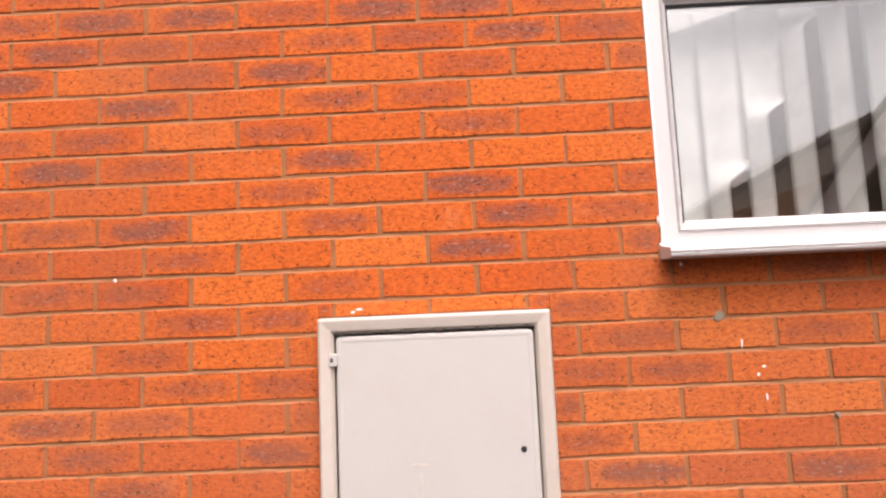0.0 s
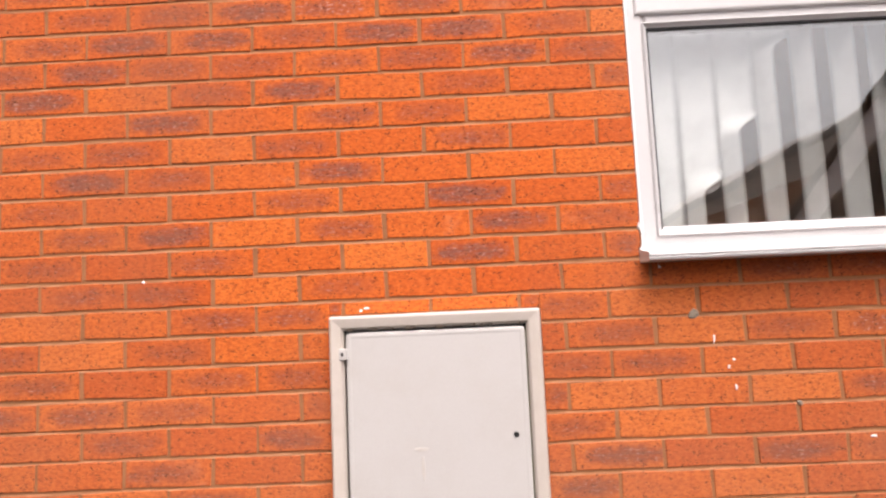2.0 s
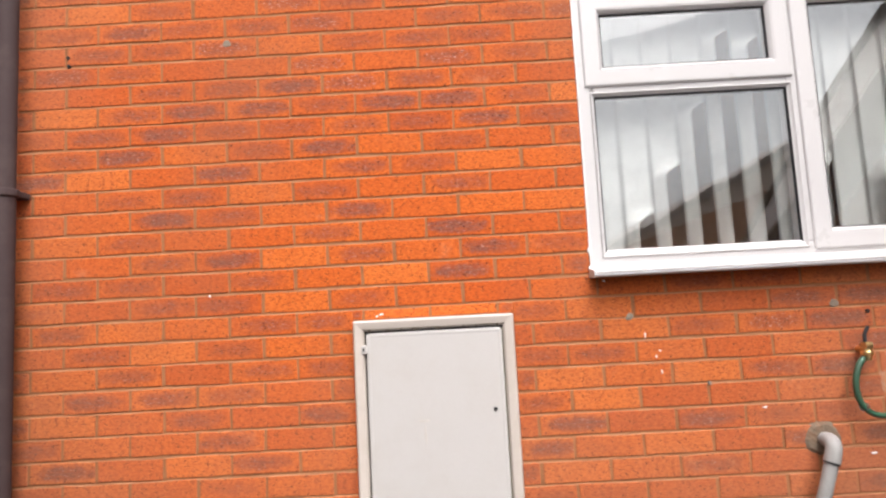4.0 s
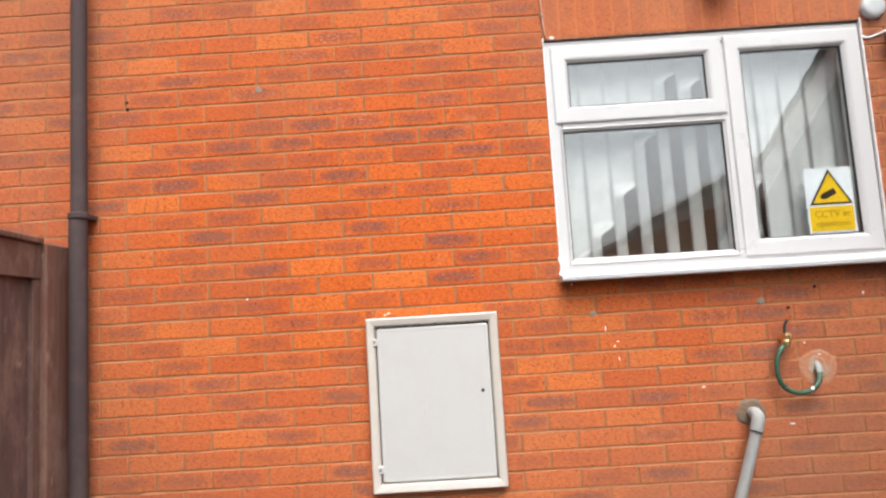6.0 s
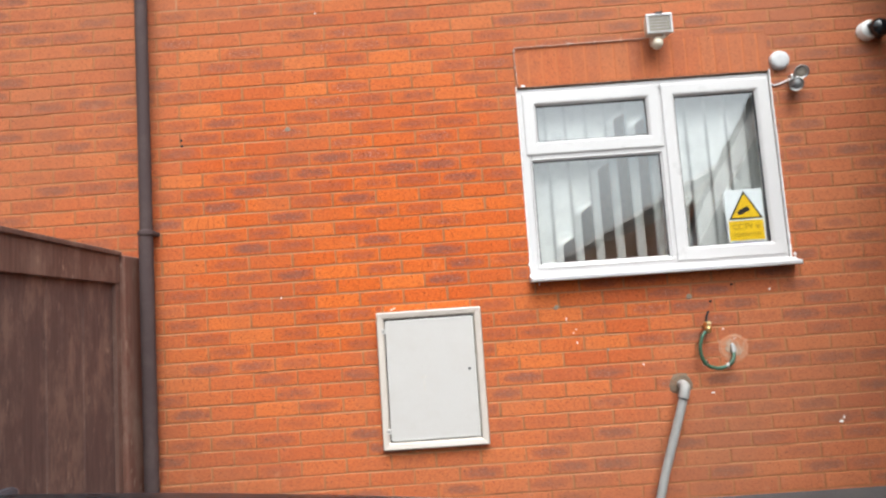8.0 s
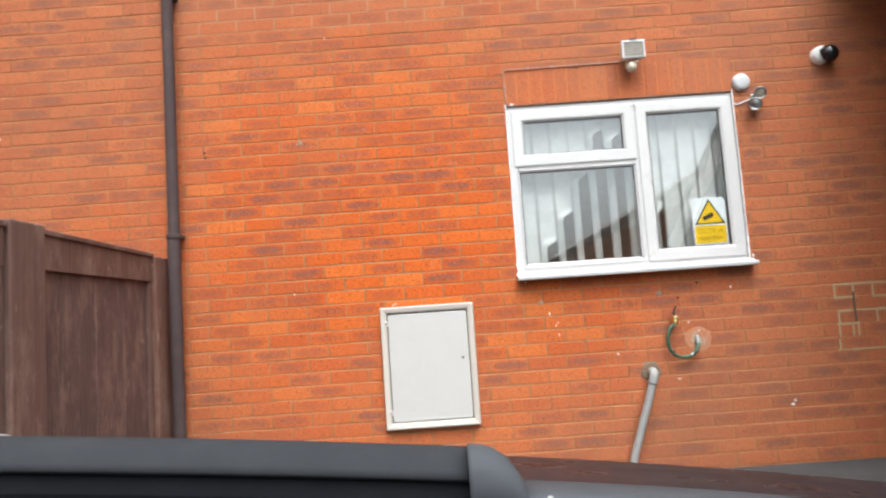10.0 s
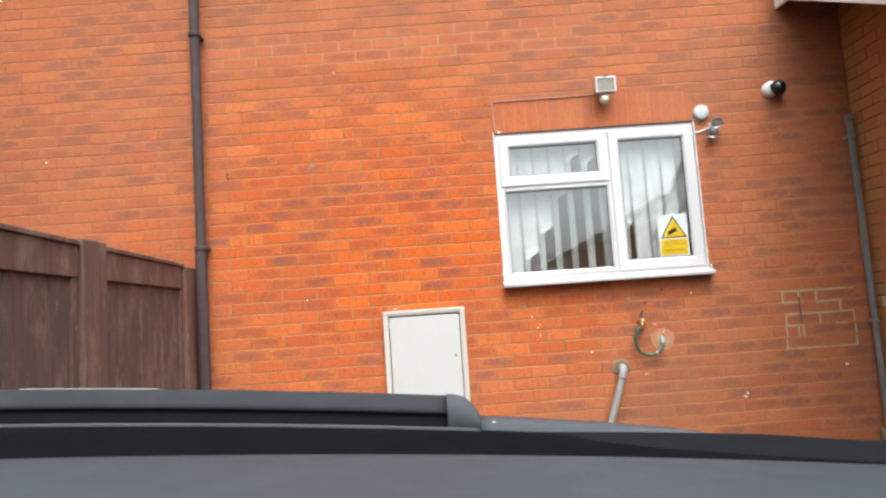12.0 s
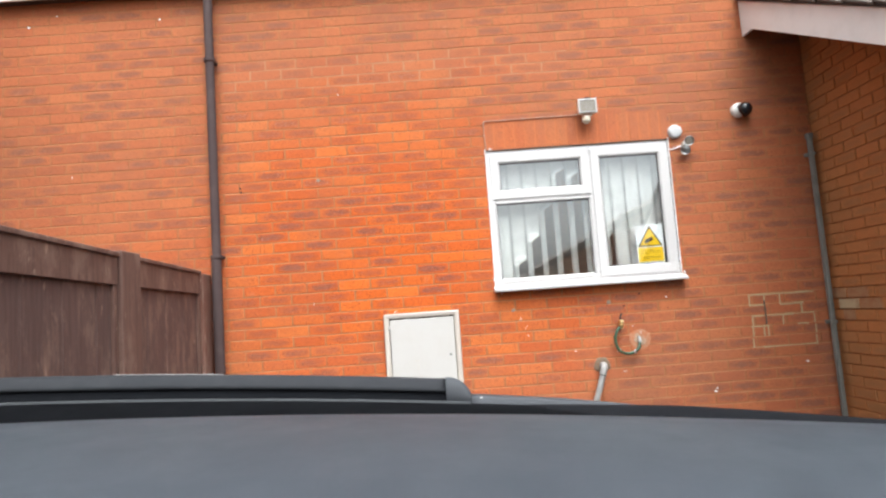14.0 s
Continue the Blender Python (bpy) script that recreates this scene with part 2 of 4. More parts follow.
ROOM = plain("room_paint", (0.72, 0.60, 0.52), 0.9)
SIGN_WHITE = plain("sign_white", (0.80, 0.82, 0.84), 0.3, bump=0.02)
SIGN_YELLOW = plain("sign_yellow", (0.80, 0.52, 0.012), 0.35, second=(0.70, 0.44, 0.01), bump=0.02)
INK = plain("sign_ink", (0.02, 0.018, 0.015), 0.4, bump=0.02)
INK_SOFT = plain("sign_ink_faded", (0.28, 0.17, 0.012), 0.4, bump=0.02)
TILE = plain("roof_tile", (0.085, 0.062, 0.052), 0.85, second=(0.13, 0.11, 0.09), scale=9.0, bump=0.6, fine=90.0, distance=0.002)
HOUSE_TILE = plain("house_roof_tile", (0.36, 0.32, 0.29), 0.85, second=(0.28, 0.25, 0.22), scale=9.0, bump=0.6, fine=90.0, distance=0.002)
# near-black boards: the shade under verge and eaves put into their colour
SOFFIT_SHADED = plain("shaded_soffit_board", (0.045, 0.030, 0.024), 0.9, second=(0.07, 0.05, 0.04), scale=12.0)
ASPHALT = plain("asphalt", (0.050, 0.050, 0.052), 0.85, second=(0.075, 0.073, 0.070), scale=1.4, amount=0.8, bump=0.9, fine=110.0, distance=0.004)
CAR_PAINT = plain("dark_blue_grey_car_paint", (0.028, 0.034, 0.044), 0.30, scale=3.0, bump=0.0)
DASH = plain("dashboard_vinyl", (0.088, 0.102, 0.124), 0.5, second=(0.115, 0.130, 0.152), scale=5.0, bump=0.35, fine=420.0, distance=0.0008)
SEAL = plain("bonnet_seal_rubber", (0.026, 0.027, 0.031), 0.85, second=(0.038, 0.039, 0.043), scale=9.0, bump=0.5, fine=300.0, spec=0.2)
COWL = plain("grey_cowl_plastic", (0.055, 0.058, 0.066), 0.7, second=(0.040, 0.042, 0.048), scale=9.0, bump=0.3, fine=300.0, spec=0.3)
RIDGE = plain("worn_ridge_rubber", (0.050, 0.053, 0.058), 0.8, second=(0.05, 0.052, 0.056), scale=7.0, bump=0.3, fine=300.0, spec=0.3)
SCREEN_BASE = plain("screen_base_black", (0.008, 0.0085, 0.0105), 0.95, second=(0.012, 0.0125, 0.015), scale=14.0, bump=0.2, spec=0.08)


# ---- building helpers ----
def part(name, bm, material, parent=None, label="", smooth=False):
    """Links a bmesh as one mesh object under a thing or a part."""
    me = bpy.data.meshes.new(name)
    bmesh.ops.recalc_face_normals(bm, faces=bm.faces[:])
    bm.to_mesh(me)
    bm.free()
    me.materials.append(material)
    if smooth:
        me.polygons.foreach_set("use_smooth", [True] * len(me.polygons))
    ob = new(name, me)
    ob.parent = parent
    if label:
        ob["label"] = label
    return ob


def thing(name, x, y, z, label, category, group="", kind=""):
    ob = new(name)
    ob.location = (x, y, z)
    bpy.context.view_layer.update()
    return tagged(ob, label, category, group, kind)


def under(ob, parent):
    """Parents ob and keeps it where it is in the world."""
    ob.parent = parent
    ob.matrix_parent_inverse = Matrix.Translation(parent.location).inverted()
    return ob


def piece(name, bm, material, parent, label="", smooth=False):
    """A part whose mesh is given in world places."""
    ob = part(name, bm, material, None, label, smooth)
    ob.parent = parent
    if not parent.parent:
        ob.matrix_parent_inverse = Matrix.Translation(parent.location).inverted()
    return ob


def box(bm, x0, x1, y0, y1, z0, z1, bevel=0.0, seg=2):
    made = bmesh.ops.create_cube(bm, size=1.0, matrix=Matrix.Translation(((x0 + x1) / 2, (y0 + y1) / 2, (z0 + z1) / 2)) @ Matrix.Diagonal((x1 - x0, y1 - y0, z1 - z0, 1)))
    if bevel:
        edges = list({e for v in made["verts"] for e in v.link_edges})
        bmesh.ops.bevel(bm, geom=edges, offset=bevel, segments=seg, profile=0.5, affect="EDGES")
    return bm


def boxed(x0, x1, y0, y1, z0, z1, bevel=0.0, seg=2):
    return box(bmesh.new(), x0, x1, y0, y1, z0, z1, bevel, seg)


def lathe(profile, m, seg=24):
    """Turns (radius, height) pairs round the z axis of the pose m."""
    bm = bmesh.new()
    rings = []
    for r, h in profile:
        if r < 1e-6:
            rings.append([bm.verts.new(m @ Vector((0, 0, h)))])
        else:
            rings.append([bm.verts.new(m @ Vector((r * math.cos(a), r * math.sin(a), h))) for a in (2 * math.pi * i / seg for i in range(seg))])
    for a, b in zip(rings, rings[1:]):
        for i in range(seg):
            quad = [a[i % len(a)], a[(i + 1) % len(a)], b[(i + 1) % len(b)], b[i % len(b)]]
            quad = list(dict.fromkeys(quad))
            if len(quad) > 2:
                bm.faces.new(quad)
    return bm


def tube(points, radius, seg=12, close=True):
    """A pipe along points; radius may be a list."""
    bm = bmesh.new()
    pts = [Vector(p) for p in points]
    rad = radius if isinstance(radius, (list, tuple)) else [radius] * len(pts)
    rings, side = [], None
    for i, p in enumerate(pts):
        d = (pts[min(i + 1, len(pts) - 1)] - pts[max(i - 1, 0)]).normalized()
        side = (side - d * side.dot(d)).normalized() if side else d.orthogonal().normalized()
        other = d.cross(side)
        rings.append([bm.verts.new(p + rad[i] * (math.cos(a) * side + math.sin(a) * other)) for a in (2 * math.pi * k / seg for k in range(seg))])
    for a, b in zip(rings, rings[1:]):
        for i in range(seg):
            bm.faces.new((a[i], a[(i + 1) % seg], b[(i + 1) % seg], b[i]))
    if close:
        for ring in (rings[0], rings[-1]):
            bm.faces.new([bm.verts.new(v.co) for v in ring])
    return bm


def curve_points(ctrl, steps=10):
    """Points of a smooth curve through ctrl."""
    p = [Vector(c) for c in ctrl]
    p = [2 * p[0] - p[1], *p, 2 * p[-1] - p[-2]]
    out = []
    for a, b, c, d in zip(p, p[1:], p[2:], p[3:]):
        for i in range(steps):
            t = i / steps
            out.append(0.5 * (2 * b + (c - a) * t + (2 * a - 5 * b + 4 * c - d) * t * t + (3 * b - a - 3 * c + d) * t ** 3))
    return out + [p[-2]]


def ring_frame(x0, x1, z0, z1, profile):
    """A mitred frame: profile of (inset, y) pairs carried round a rectangle in the xz plane."""
    bm = bmesh.new()
    loops = []
    for s, y in profile:
        loops.append([bm.verts.new((x, y, z)) for x, z in ((x0 + s, z0 + s), (x1 - s, z0 + s), (x1 - s, z1 - s), (x0 + s, z1 - s))])
    for a, b in zip(loops, loops[1:] + loops[:1]):
        for i in range(4):
            bm.faces.new((a[i], a[(i + 1) % 4], b[(i + 1) % 4], b[i]))
    return bm


def round_loop(x0, x1, z0, z1, r, seg=5):
    """Corner-rounded rectangle in the xz plane, counter-clockwise."""
    out = []
    for cx, cz, a0 in ((x1 - r, z1 - r, 0), (x0 + r, z1 - r, 90), (x0 + r, z0 + r, 180), (x1 - r, z0 + r, 270)):
        for i in range(seg + 1):
            a = radians(a0 + 90 * i / seg)
            out.append((cx + r * math.cos(a), cz + r * math.sin(a)))
    return out


def round_ring(x0, x1, z0, z1, profile, r, filled=False):
    """A frame, or a slab when filled, whose (inset, y) profile goes round a corner-rounded rectangle."""
    bm = bmesh.new()
    loops = [[bm.verts.new((x, y, z)) for x, z in round_loop(x0 + s, x1 - s, z0 + s, z1 - s, max(r - s, 0.0025))] for s, y in profile]
    pairs = list(zip(loops, loops[1:])) + ([] if filled else [(loops[-1], loops[0])])
    for a, b in pairs:
        for i in range(len(a)):
            j = (i + 1) % len(a)
            bm.faces.new((a[i], a[j], b[j], b[i]))
    if filled:
        bm.faces.new(loops[0])
        bm.faces.new(loops[-1])
    return bm


def blob_disc(cx, cz, rx, rz, y, thick, seed, seg=28, lobes=1.0):
    """A rough flat daub on the wall."""
    rnd = random.Random(seed)
    bm = bmesh.new()
    rim, mid = [], []
    ph = [rnd.uniform(0, 6.28) for _ in range(4)]
    for i in range(seg):
        a = 2 * math.pi * i / seg
        k = 1 + lobes * (0.13 * math.sin(2 * a + ph[0]) + 0.10 * math.sin(3 * a + ph[1]) + 0.07 * math.sin(5 * a + ph[2]) + rnd.uniform(-0.05, 0.05))
        rim.append(bm.verts.new((cx + rx * k * math.cos(a), y + 0.004, cz + rz * k * math.sin(a))))
        mid.append(bm.verts.new((cx + 0.72 * rx * k * math.cos(a), y - thick * rnd.uniform(0.7, 1.0), cz + 0.72 * rz * k * math.sin(a))))
    c = bm.verts.new((cx, y - thick, cz))
    for i in range(seg):
        j = (i + 1) % seg
        bm.faces.new((rim[i], rim[j], mid[j], mid[i]))
        bm.faces.new((mid[i], mid[j], c))
    return bm


# ---- ground ----
g = bmesh.new()
bmesh.ops.create_grid(g, x_segments=40, y_segments=40, size=60.0)
ground = part("ground", g, ASPHALT)
tagged(ground, "dark worn asphalt driveway in front of the house", "ground", kind="structure")

# ---- main brick wall with the window opening ----
WX0, WX1, WTOP = -5.0, 2.93, 3.474
OX0, OX1, OZ0, OZ1 = 0.548, 1.878, 1.128, 2.146
wall_bm = bmesh.new()
BACK = 0.27
for x0, x1, z0, z1 in ((WX0, OX0, -0.2, WTOP), (OX1, WX1 + 0.3, -0.2, WTOP), (OX0, OX1, -0.2, OZ0), (OX0, OX1, OZ1, WTOP)):
    box(wall_bm, x0, x1, 0.0028, BACK, z0, z1)
wall_north = part("wall_north", wall_bm, MORTAR)
tagged(wall_north, "orange-red brick house wall with recessed brown mortar joints", "brick wall", kind="structure")

part("lintel_mortar", boxed(OX0, OX1, 0.0016, 0.0034, OZ1 + 0.003, OZ1 + 0.214), LINTEL_MORTAR, wall_north, "reddish mortar of the soldier course")
part("mortar_band", boxed(-1.33, 1.20, 0.0018, 0.0032, 2.695, 2.93), BAND_MORTAR, wall_north, "paler mortar in some courses")

# ---- return wing on the side ----
RX = 2.93


def roof_z(y):
    """The underside of the wing's sloping verge at y."""
    return 2.945 + 0.532 * y


# the wing's unseen outer length is added to shade the wall near the corner
rb = bmesh.new()
pts = [(RX + 0.007, 0.0, -0.2), (RX + 0.007, -3.0, -0.2), (RX + 0.007, -3.0, roof_z(-3.0)), (RX + 0.007, 0.0, roof_z(0.0))]
va = [rb.verts.new(p) for p in pts]
vb = [rb.verts.new((x + 0.25, y, z)) for x, y, z in pts]
rb.faces.new(va)
rb.faces.new(vb)
for i in range(4):
    rb.faces.new((va[i], va[(i + 1) % 4], vb[(i + 1) % 4], vb[i]))
wall_east = part("wall_east", rb, MORTAR)
tagged(wall_east, "brick side wall of a projecting wing under a sloping roof", "brick wall", kind="structure")

# ---- unseen plain wall beside the drive, added to block low sky light ----
wall_side = part("wall_side", boxed(3.25, 3.45, -11.5, -3.0, -0.2, 2.1), MORTAR)
tagged(wall_side, "plain unseen wall added beside the drive to block low sky light", "garden wall", kind="structure")
# unseen wall past the fence, added to shade the left of the brickwork
wall_west = part("wall_west", boxed(-3.45, -3.2, -7.0, -0.17, -0.2, 4.0), MORTAR)
tagged(wall_west, "plain unseen wall added behind the fence to cut sky light", "house wall", kind="structure")

# ---- room behind the window ----
room = bmesh.new()
for b in ((-0.3, 2.6, 1.2, 1.3, 0.4, 2.5), (-0.4, -0.3, BACK, 1.3, 0.4, 2.5), (2.6, 2.7, BACK, 1.3, 0.4, 2.5), (-0.4, 2.7, BACK, 1.3, 0.3, 0.4), (-0.4, 2.7, BACK, 1.3, 2.5, 2.6)):
    box(room, *b)
for b in ((OX0 + 0.001, OX0 + 0.006, 0.08, 0.268, OZ0, OZ1), (OX1 - 0.006, OX1 - 0.001, 0.08, 0.268, OZ0, OZ1), (OX0 + 0.007, OX1 - 0.007, 0.08, 0.268, OZ1 - 0.006, OZ1 - 0.001)):
    box(room, *b)
room_walls = part("room_wall", room, ROOM)
tagged(room_walls, "dim plain painted room behind the window", "room", kind="structure")


# ---- window ----
def pane(x0, x1, z0, z1, y=0.022):
    ob = part("pane", boxed(x0, x1, y, y + 0.004, z0, z1), GLASS)
    ob.visible_shadow = False
    return ob


window = thing("window_1", (OX0 + OX1) / 2, 0.03, OZ0, "white uPVC window with one top opener and a side casement", "window", kind="structure")
FRAME = [(0.0, 0.075), (0.0, 0.016), (0.004, 0.010), (0.040, 0.010), (0.052, 0.020), (0.055, 0.075)]
piece("window_frame", ring_frame(0.549, 1.877, 1.160, 2.141, FRAME), UPVC, window)
piece("mullion", boxed(1.268, 1.318, 0.011, 0.075, 1.205, 2.090, 0.006), UPVC, window)
piece("transom", boxed(0.600, 1.272, 0.012, 0.075, 1.748, 1.800, 0.006), UPVC, window)
SASH = [(0.0, 0.050), (0.0, 0.006), (0.003, 0.002), (0.007, 0.001), (0.052, 0.001), (0.053, 0.0025), (0.055, 0.0025), (0.057, 0.0015), (0.066, 0.009), (0.069, 0.0145), (0.070, 0.0155), (0.070, 0.050)]


def sash(name, x0, x1, z0, z1, label):
    ob = piece(name, ring_frame(x0, x1, z0, z1, SASH), UPVC, window, label)
    gasket = ring_frame(x0 + 0.067, x1 - 0.067, z0 + 0.067, z1 - 0.067, [(0.0, 0.030), (0.0, 0.015), (0.0055, 0.015), (0.0055, 0.030)])
    piece("gasket", gasket, RUBBER, ob)
    glass = pane(x0 + 0.066, x1 - 0.066, z0 + 0.066, z1 - 0.066)
    glass.parent = ob
    return ob


sash("top_sash", 0.574, 1.292, 1.782, 2.114, "top-hung opening light")
sash("side_sash", 1.303, 1.864, 1.178, 2.114, "side-hung casement")
piece("glazing_bead", ring_frame(0.590, 1.284, 1.186, 1.760, [(0.0, 0.045), (0.0, 0.006), (0.003, 0.003), (0.010, 0.011), (0.013, 0.013), (0.013, 0.045)]), UPVC, window)
piece("gasket", ring_frame(0.602, 1.272, 1.198, 1.748, [(0.0, 0.030), (0.0, 0.014), (0.005, 0.014), (0.005, 0.030)]), RUBBER, window)
under(pane(0.598, 1.276, 1.194, 1.752), window)
sill = bmesh.new()
sp = [(0.05, 1.122), (-0.070, 1.118), (-0.080, 1.121), (-0.082, 1.126), (-0.0785, 1.128), (-0.0785, 1.1305), (-0.082, 1.1325), (-0.080, 1.139), (-0.072, 1.142), (-0.020, 1.150), (0.010, 1.164), (0.05, 1.164)]
sl = [sill.verts.new((0.538, y, z)) for y, z in sp]
sr = [sill.verts.new((1.892, y, z)) for y, z in sp]
sill.faces.new(sl)
sill.faces.new(sr)
for i in range(len(sp)):
    j = (i + 1) % len(sp)
    sill.faces.new((sl[i], sl[j], sr[j], sr[i]))
piece("window_sill", sill, UPVC, window)
# plain rubbery sealant round the frame
seal = bmesh.new()
rnd = random.Random(4)
for k in range(34):
    z = 1.135 + k * 0.030
    for x in (0.547, 1.880):
        w = rnd.uniform(0.0022, 0.0030) * (1.5 if z < 1.26 and rnd.random() < 0.4 else 1.0)
        box(seal, x - w, x + w, -0.001 - w, 0.012, z, z + 0.0302, 0.0008, 1)
piece("sealant", seal, PAINT_WHITE, window, "lumpy white sealant bead")

# ---- vertical blind ----
blind = thing("vertical_blind", 1.21, 0.12, 2.14, "white vertical slat blind, partly turned, behind the window", "blind")
piece("headrail", boxed(0.555, 1.87, 0.085, 0.130, 2.110, 2.144, 0.004), WHITE_PLASTIC, blind)


def slat_mesh(x, opens, turn, width=0.112, tall=0.965, top=2.125, y=0.102):
    """A fabric slat from its fixed edge x that hangs nearly flat and twists open below the height opens, its other edge curling towards the glass."""
    bm = bmesh.new()
    rows = []
    for k in range(61):
        z = top - tall * k / 60
        u = min(1.0, max(0.0, (opens + 0.015 - z) / 0.075))
        u = u * u * (3 - 2 * u)
        a, wide = radians(turn * u), width * (1 - 0.25 * u)
        row = []
        for i in range(7):
            p, q = wide * i / 6, 0.006 * (1 - (i / 3 - 1) ** 2)
            row.append(bm.verts.new((x + p * math.cos(a) + q * math.sin(a), y - p * (0.05 + 0.84 * math.sin(a)) + q * math.cos(a), z)))
        rows.append(row)
    for a, b in zip(rows, rows[1:]):
        for i in range(6):
            bm.faces.new((a[i], a[i + 1], b[i + 1], b[i]))
    bmesh.ops.solidify(bm, geom=bm.faces[:], thickness=0.0008)
    return bm


OPENS = {1: (1.355, 68), 2: (1.52, 68), 3: (1.74, 69), 4: (2.00, 70), 5: (1.97, 67), 7: (1.52, 40), 8: (1.24, 20)}
for k in range(12):
    piece("slat", slat_mesh(0.590 + 0.1075 * k, *OPENS.get(k, (0.0, 0.0))), BLIND, blind, smooth=True)


# ---- warning sign in the window ----
def text_mesh(words, size):
    cu = bpy.data.curves.new("words", "FONT")
    cu.body, cu.size, cu.extrude, cu.align_x = words, size, 0.0003, "CENTER"
    ob = new("words", cu)
    bpy.context.view_layer.update()
    me = bpy.data.meshes.new_from_object(ob.evaluated_get(bpy.context.evaluated_depsgraph_get()))
    bpy.data.objects.remove(ob)
    return me


SX0, SX1, SZ0, SZ1, SY = 1.586, 1.782, 1.256, 1.530, 0.0305
sign = thing("warning_sign", (SX0 + SX1) / 2, SY, SZ0, "yellow and white camera warning sign in the window", "sign")
piece("backing", boxed(SX0, SX1, SY, SY + 0.002, SZ0, SZ1), SIGN_WHITE, sign)
piece("text_panel", boxed(SX0 + 0.008, SX1 - 0.008, SY - 0.001, SY + 0.001, SZ0 + 0.008, 1.366), SIGN_YELLOW, sign)


def prism(points, y0, y1):
    bm = bmesh.new()
    a = [bm.verts.new((x, y0, z)) for x, z in points]
    b = [bm.verts.new((x, y1, z)) for x, z in points]
    bm.faces.new(a)
    bm.faces.new(b)
    for i in range(len(a)):
        j = (i + 1) % len(a)
        bm.faces.new((a[i], a[j], b[j], b[i]))
    return bm


cx = (SX0 + SX1) / 2 + 0.003
piece("triangle_border", prism([(cx - 0.089, 1.374), (cx + 0.089, 1.374), (cx, 1.523)], SY - 0.001, SY + 0.001), INK, sign)
piece("triangle", prism([(cx - 0.074, 1.382), (cx + 0.074, 1.382), (cx, 1.506)], SY - 0.002, SY), SIGN_YELLOW, sign)
cam_sym = bmesh.new()
box(cam_sym, -0.030, 0.026, SY - 0.003, SY - 0.001, -0.013, 0.013, 0.0005, 1)
box(cam_sym, -0.040, -0.030, SY - 0.003, SY - 0.001, -0.009, 0.009, 0.0005, 1)
bmesh.ops.transform(cam_sym, matrix=Matrix.Translation((cx - 0.004, 0, 1.420)) @ pose(0, 0, 0, 0, -24, 0), verts=cam_sym.verts[:])
piece("camera_symbol", cam_sym, INK, sign)
for words, size, z, m in (("CCTV in", 0.040, 1.322, INK_SOFT), ("operation", 0.036, 1.284, INK_SOFT)):
    me = text_mesh(words, size)
    me.materials.append(m)
    t_ob = new("lettering", me)
    t_ob.parent = sign
    t_ob.matrix_parent_inverse = Matrix.Translation(sign.location).inverted()
    t_ob.matrix_basis = pose(cx - 0.003, SY - 0.0016, z, 90, 0, 0)

head_joint = part("head_joint", boxed(OX0, OX1, -0.002, 0.014, 2.1420, 2.1485, 0.002, 1), HEAD_DIRT)
tagged(head_joint, "dark dirty joint along the window head", "joint")

# ---- meter box ----
BX0, BX1, BZ0, BZ1 = -0.257, 0.272, 0.335, 1.018
meter = thing("meter_box", 0.0, 0.0, BZ0, "off-white plastic meter box with a closed door, set in the wall", "meter box")
piece("box_frame", round_ring(BX0, BX1, BZ0, BZ1, [(0.0, 0.03), (0.0, -0.030), (0.003, -0.0375), (0.006, -0.0395), (0.009, -0.0395), (0.029, -0.0355), (0.031, -0.0340), (0.036, -0.0270), (0.037, 0.03)], 0.006), BOX_FRAME, meter, "slightly yellowed raised frame")
piece("box_back", boxed(BX0 + 0.03, BX1 - 0.03, 0.0, 0.004, BZ0 + 0.03, BZ1 - 0.03), DARK, meter)
DX0, DX1, DZ0, DZ1 = BX0 + 0.041, BX1 - 0.040, BZ0 + 0.040, BZ1 - 0.043
# near-black strip stands for the shade in the gap over the door
piece("door_gap", boxed(BX0 + 0.036, BX1 - 0.036, -0.026, 0.0, BZ1 - 0.0425, BZ1 - 0.036), DARK, meter, "dark strip painted as the shade in the gap over the door")
door = piece("door", round_ring(DX0, DX1, DZ0, DZ1, [(0.0, -0.006), (0.0, -0.026), (0.0015, -0.029), (0.004, -0.0305), (0.010, -0.0310), (0.014, -0.0302)], 0.011, True), BOX_WHITE, meter)
piece("mossy_gap", boxed(DX1 + 0.0004, DX1 + 0.0028, -0.0235, 0.0, DZ0 + 0.02, DZ1 - 0.005), MOSS, meter, "greenish dirt in the door gap")
for z in (DZ1 - 0.052, DZ0 + 0.052):
    piece("hinge", boxed(DX0 - 0.016, DX0 + 0.004, -0.0395, -0.008, z - 0.014, z + 0.014, 0.002), BOX_WHITE, door)
    piece("hinge_pin", boxed(DX0 - 0.011, DX0 - 0.005, -0.0405, -0.03, z - 0.004, z + 0.005), DARK, door)
piece("lock", lathe([(0.0, 0.0022), (0.006, 0.0022), (0.007, 0.0), (0.007, -0.004)], Matrix.Translation((0.197, -0.030, 0.712)) @ pose(0, 0, 0, 90, 0, 0), 16), DARK, door, "dark key lock")
for x, z, rx, rz in ((-0.036, 0.685, 0.026, 0.005), (-0.034, 0.640, 0.006, 0.038)):
    piece("smudge", blob_disc(x, z, rx, rz, -0.0306, 0.0006, int(z * 100), 16), SMUDGE, door, "faint grey smudge")
rnd = random.Random(9)
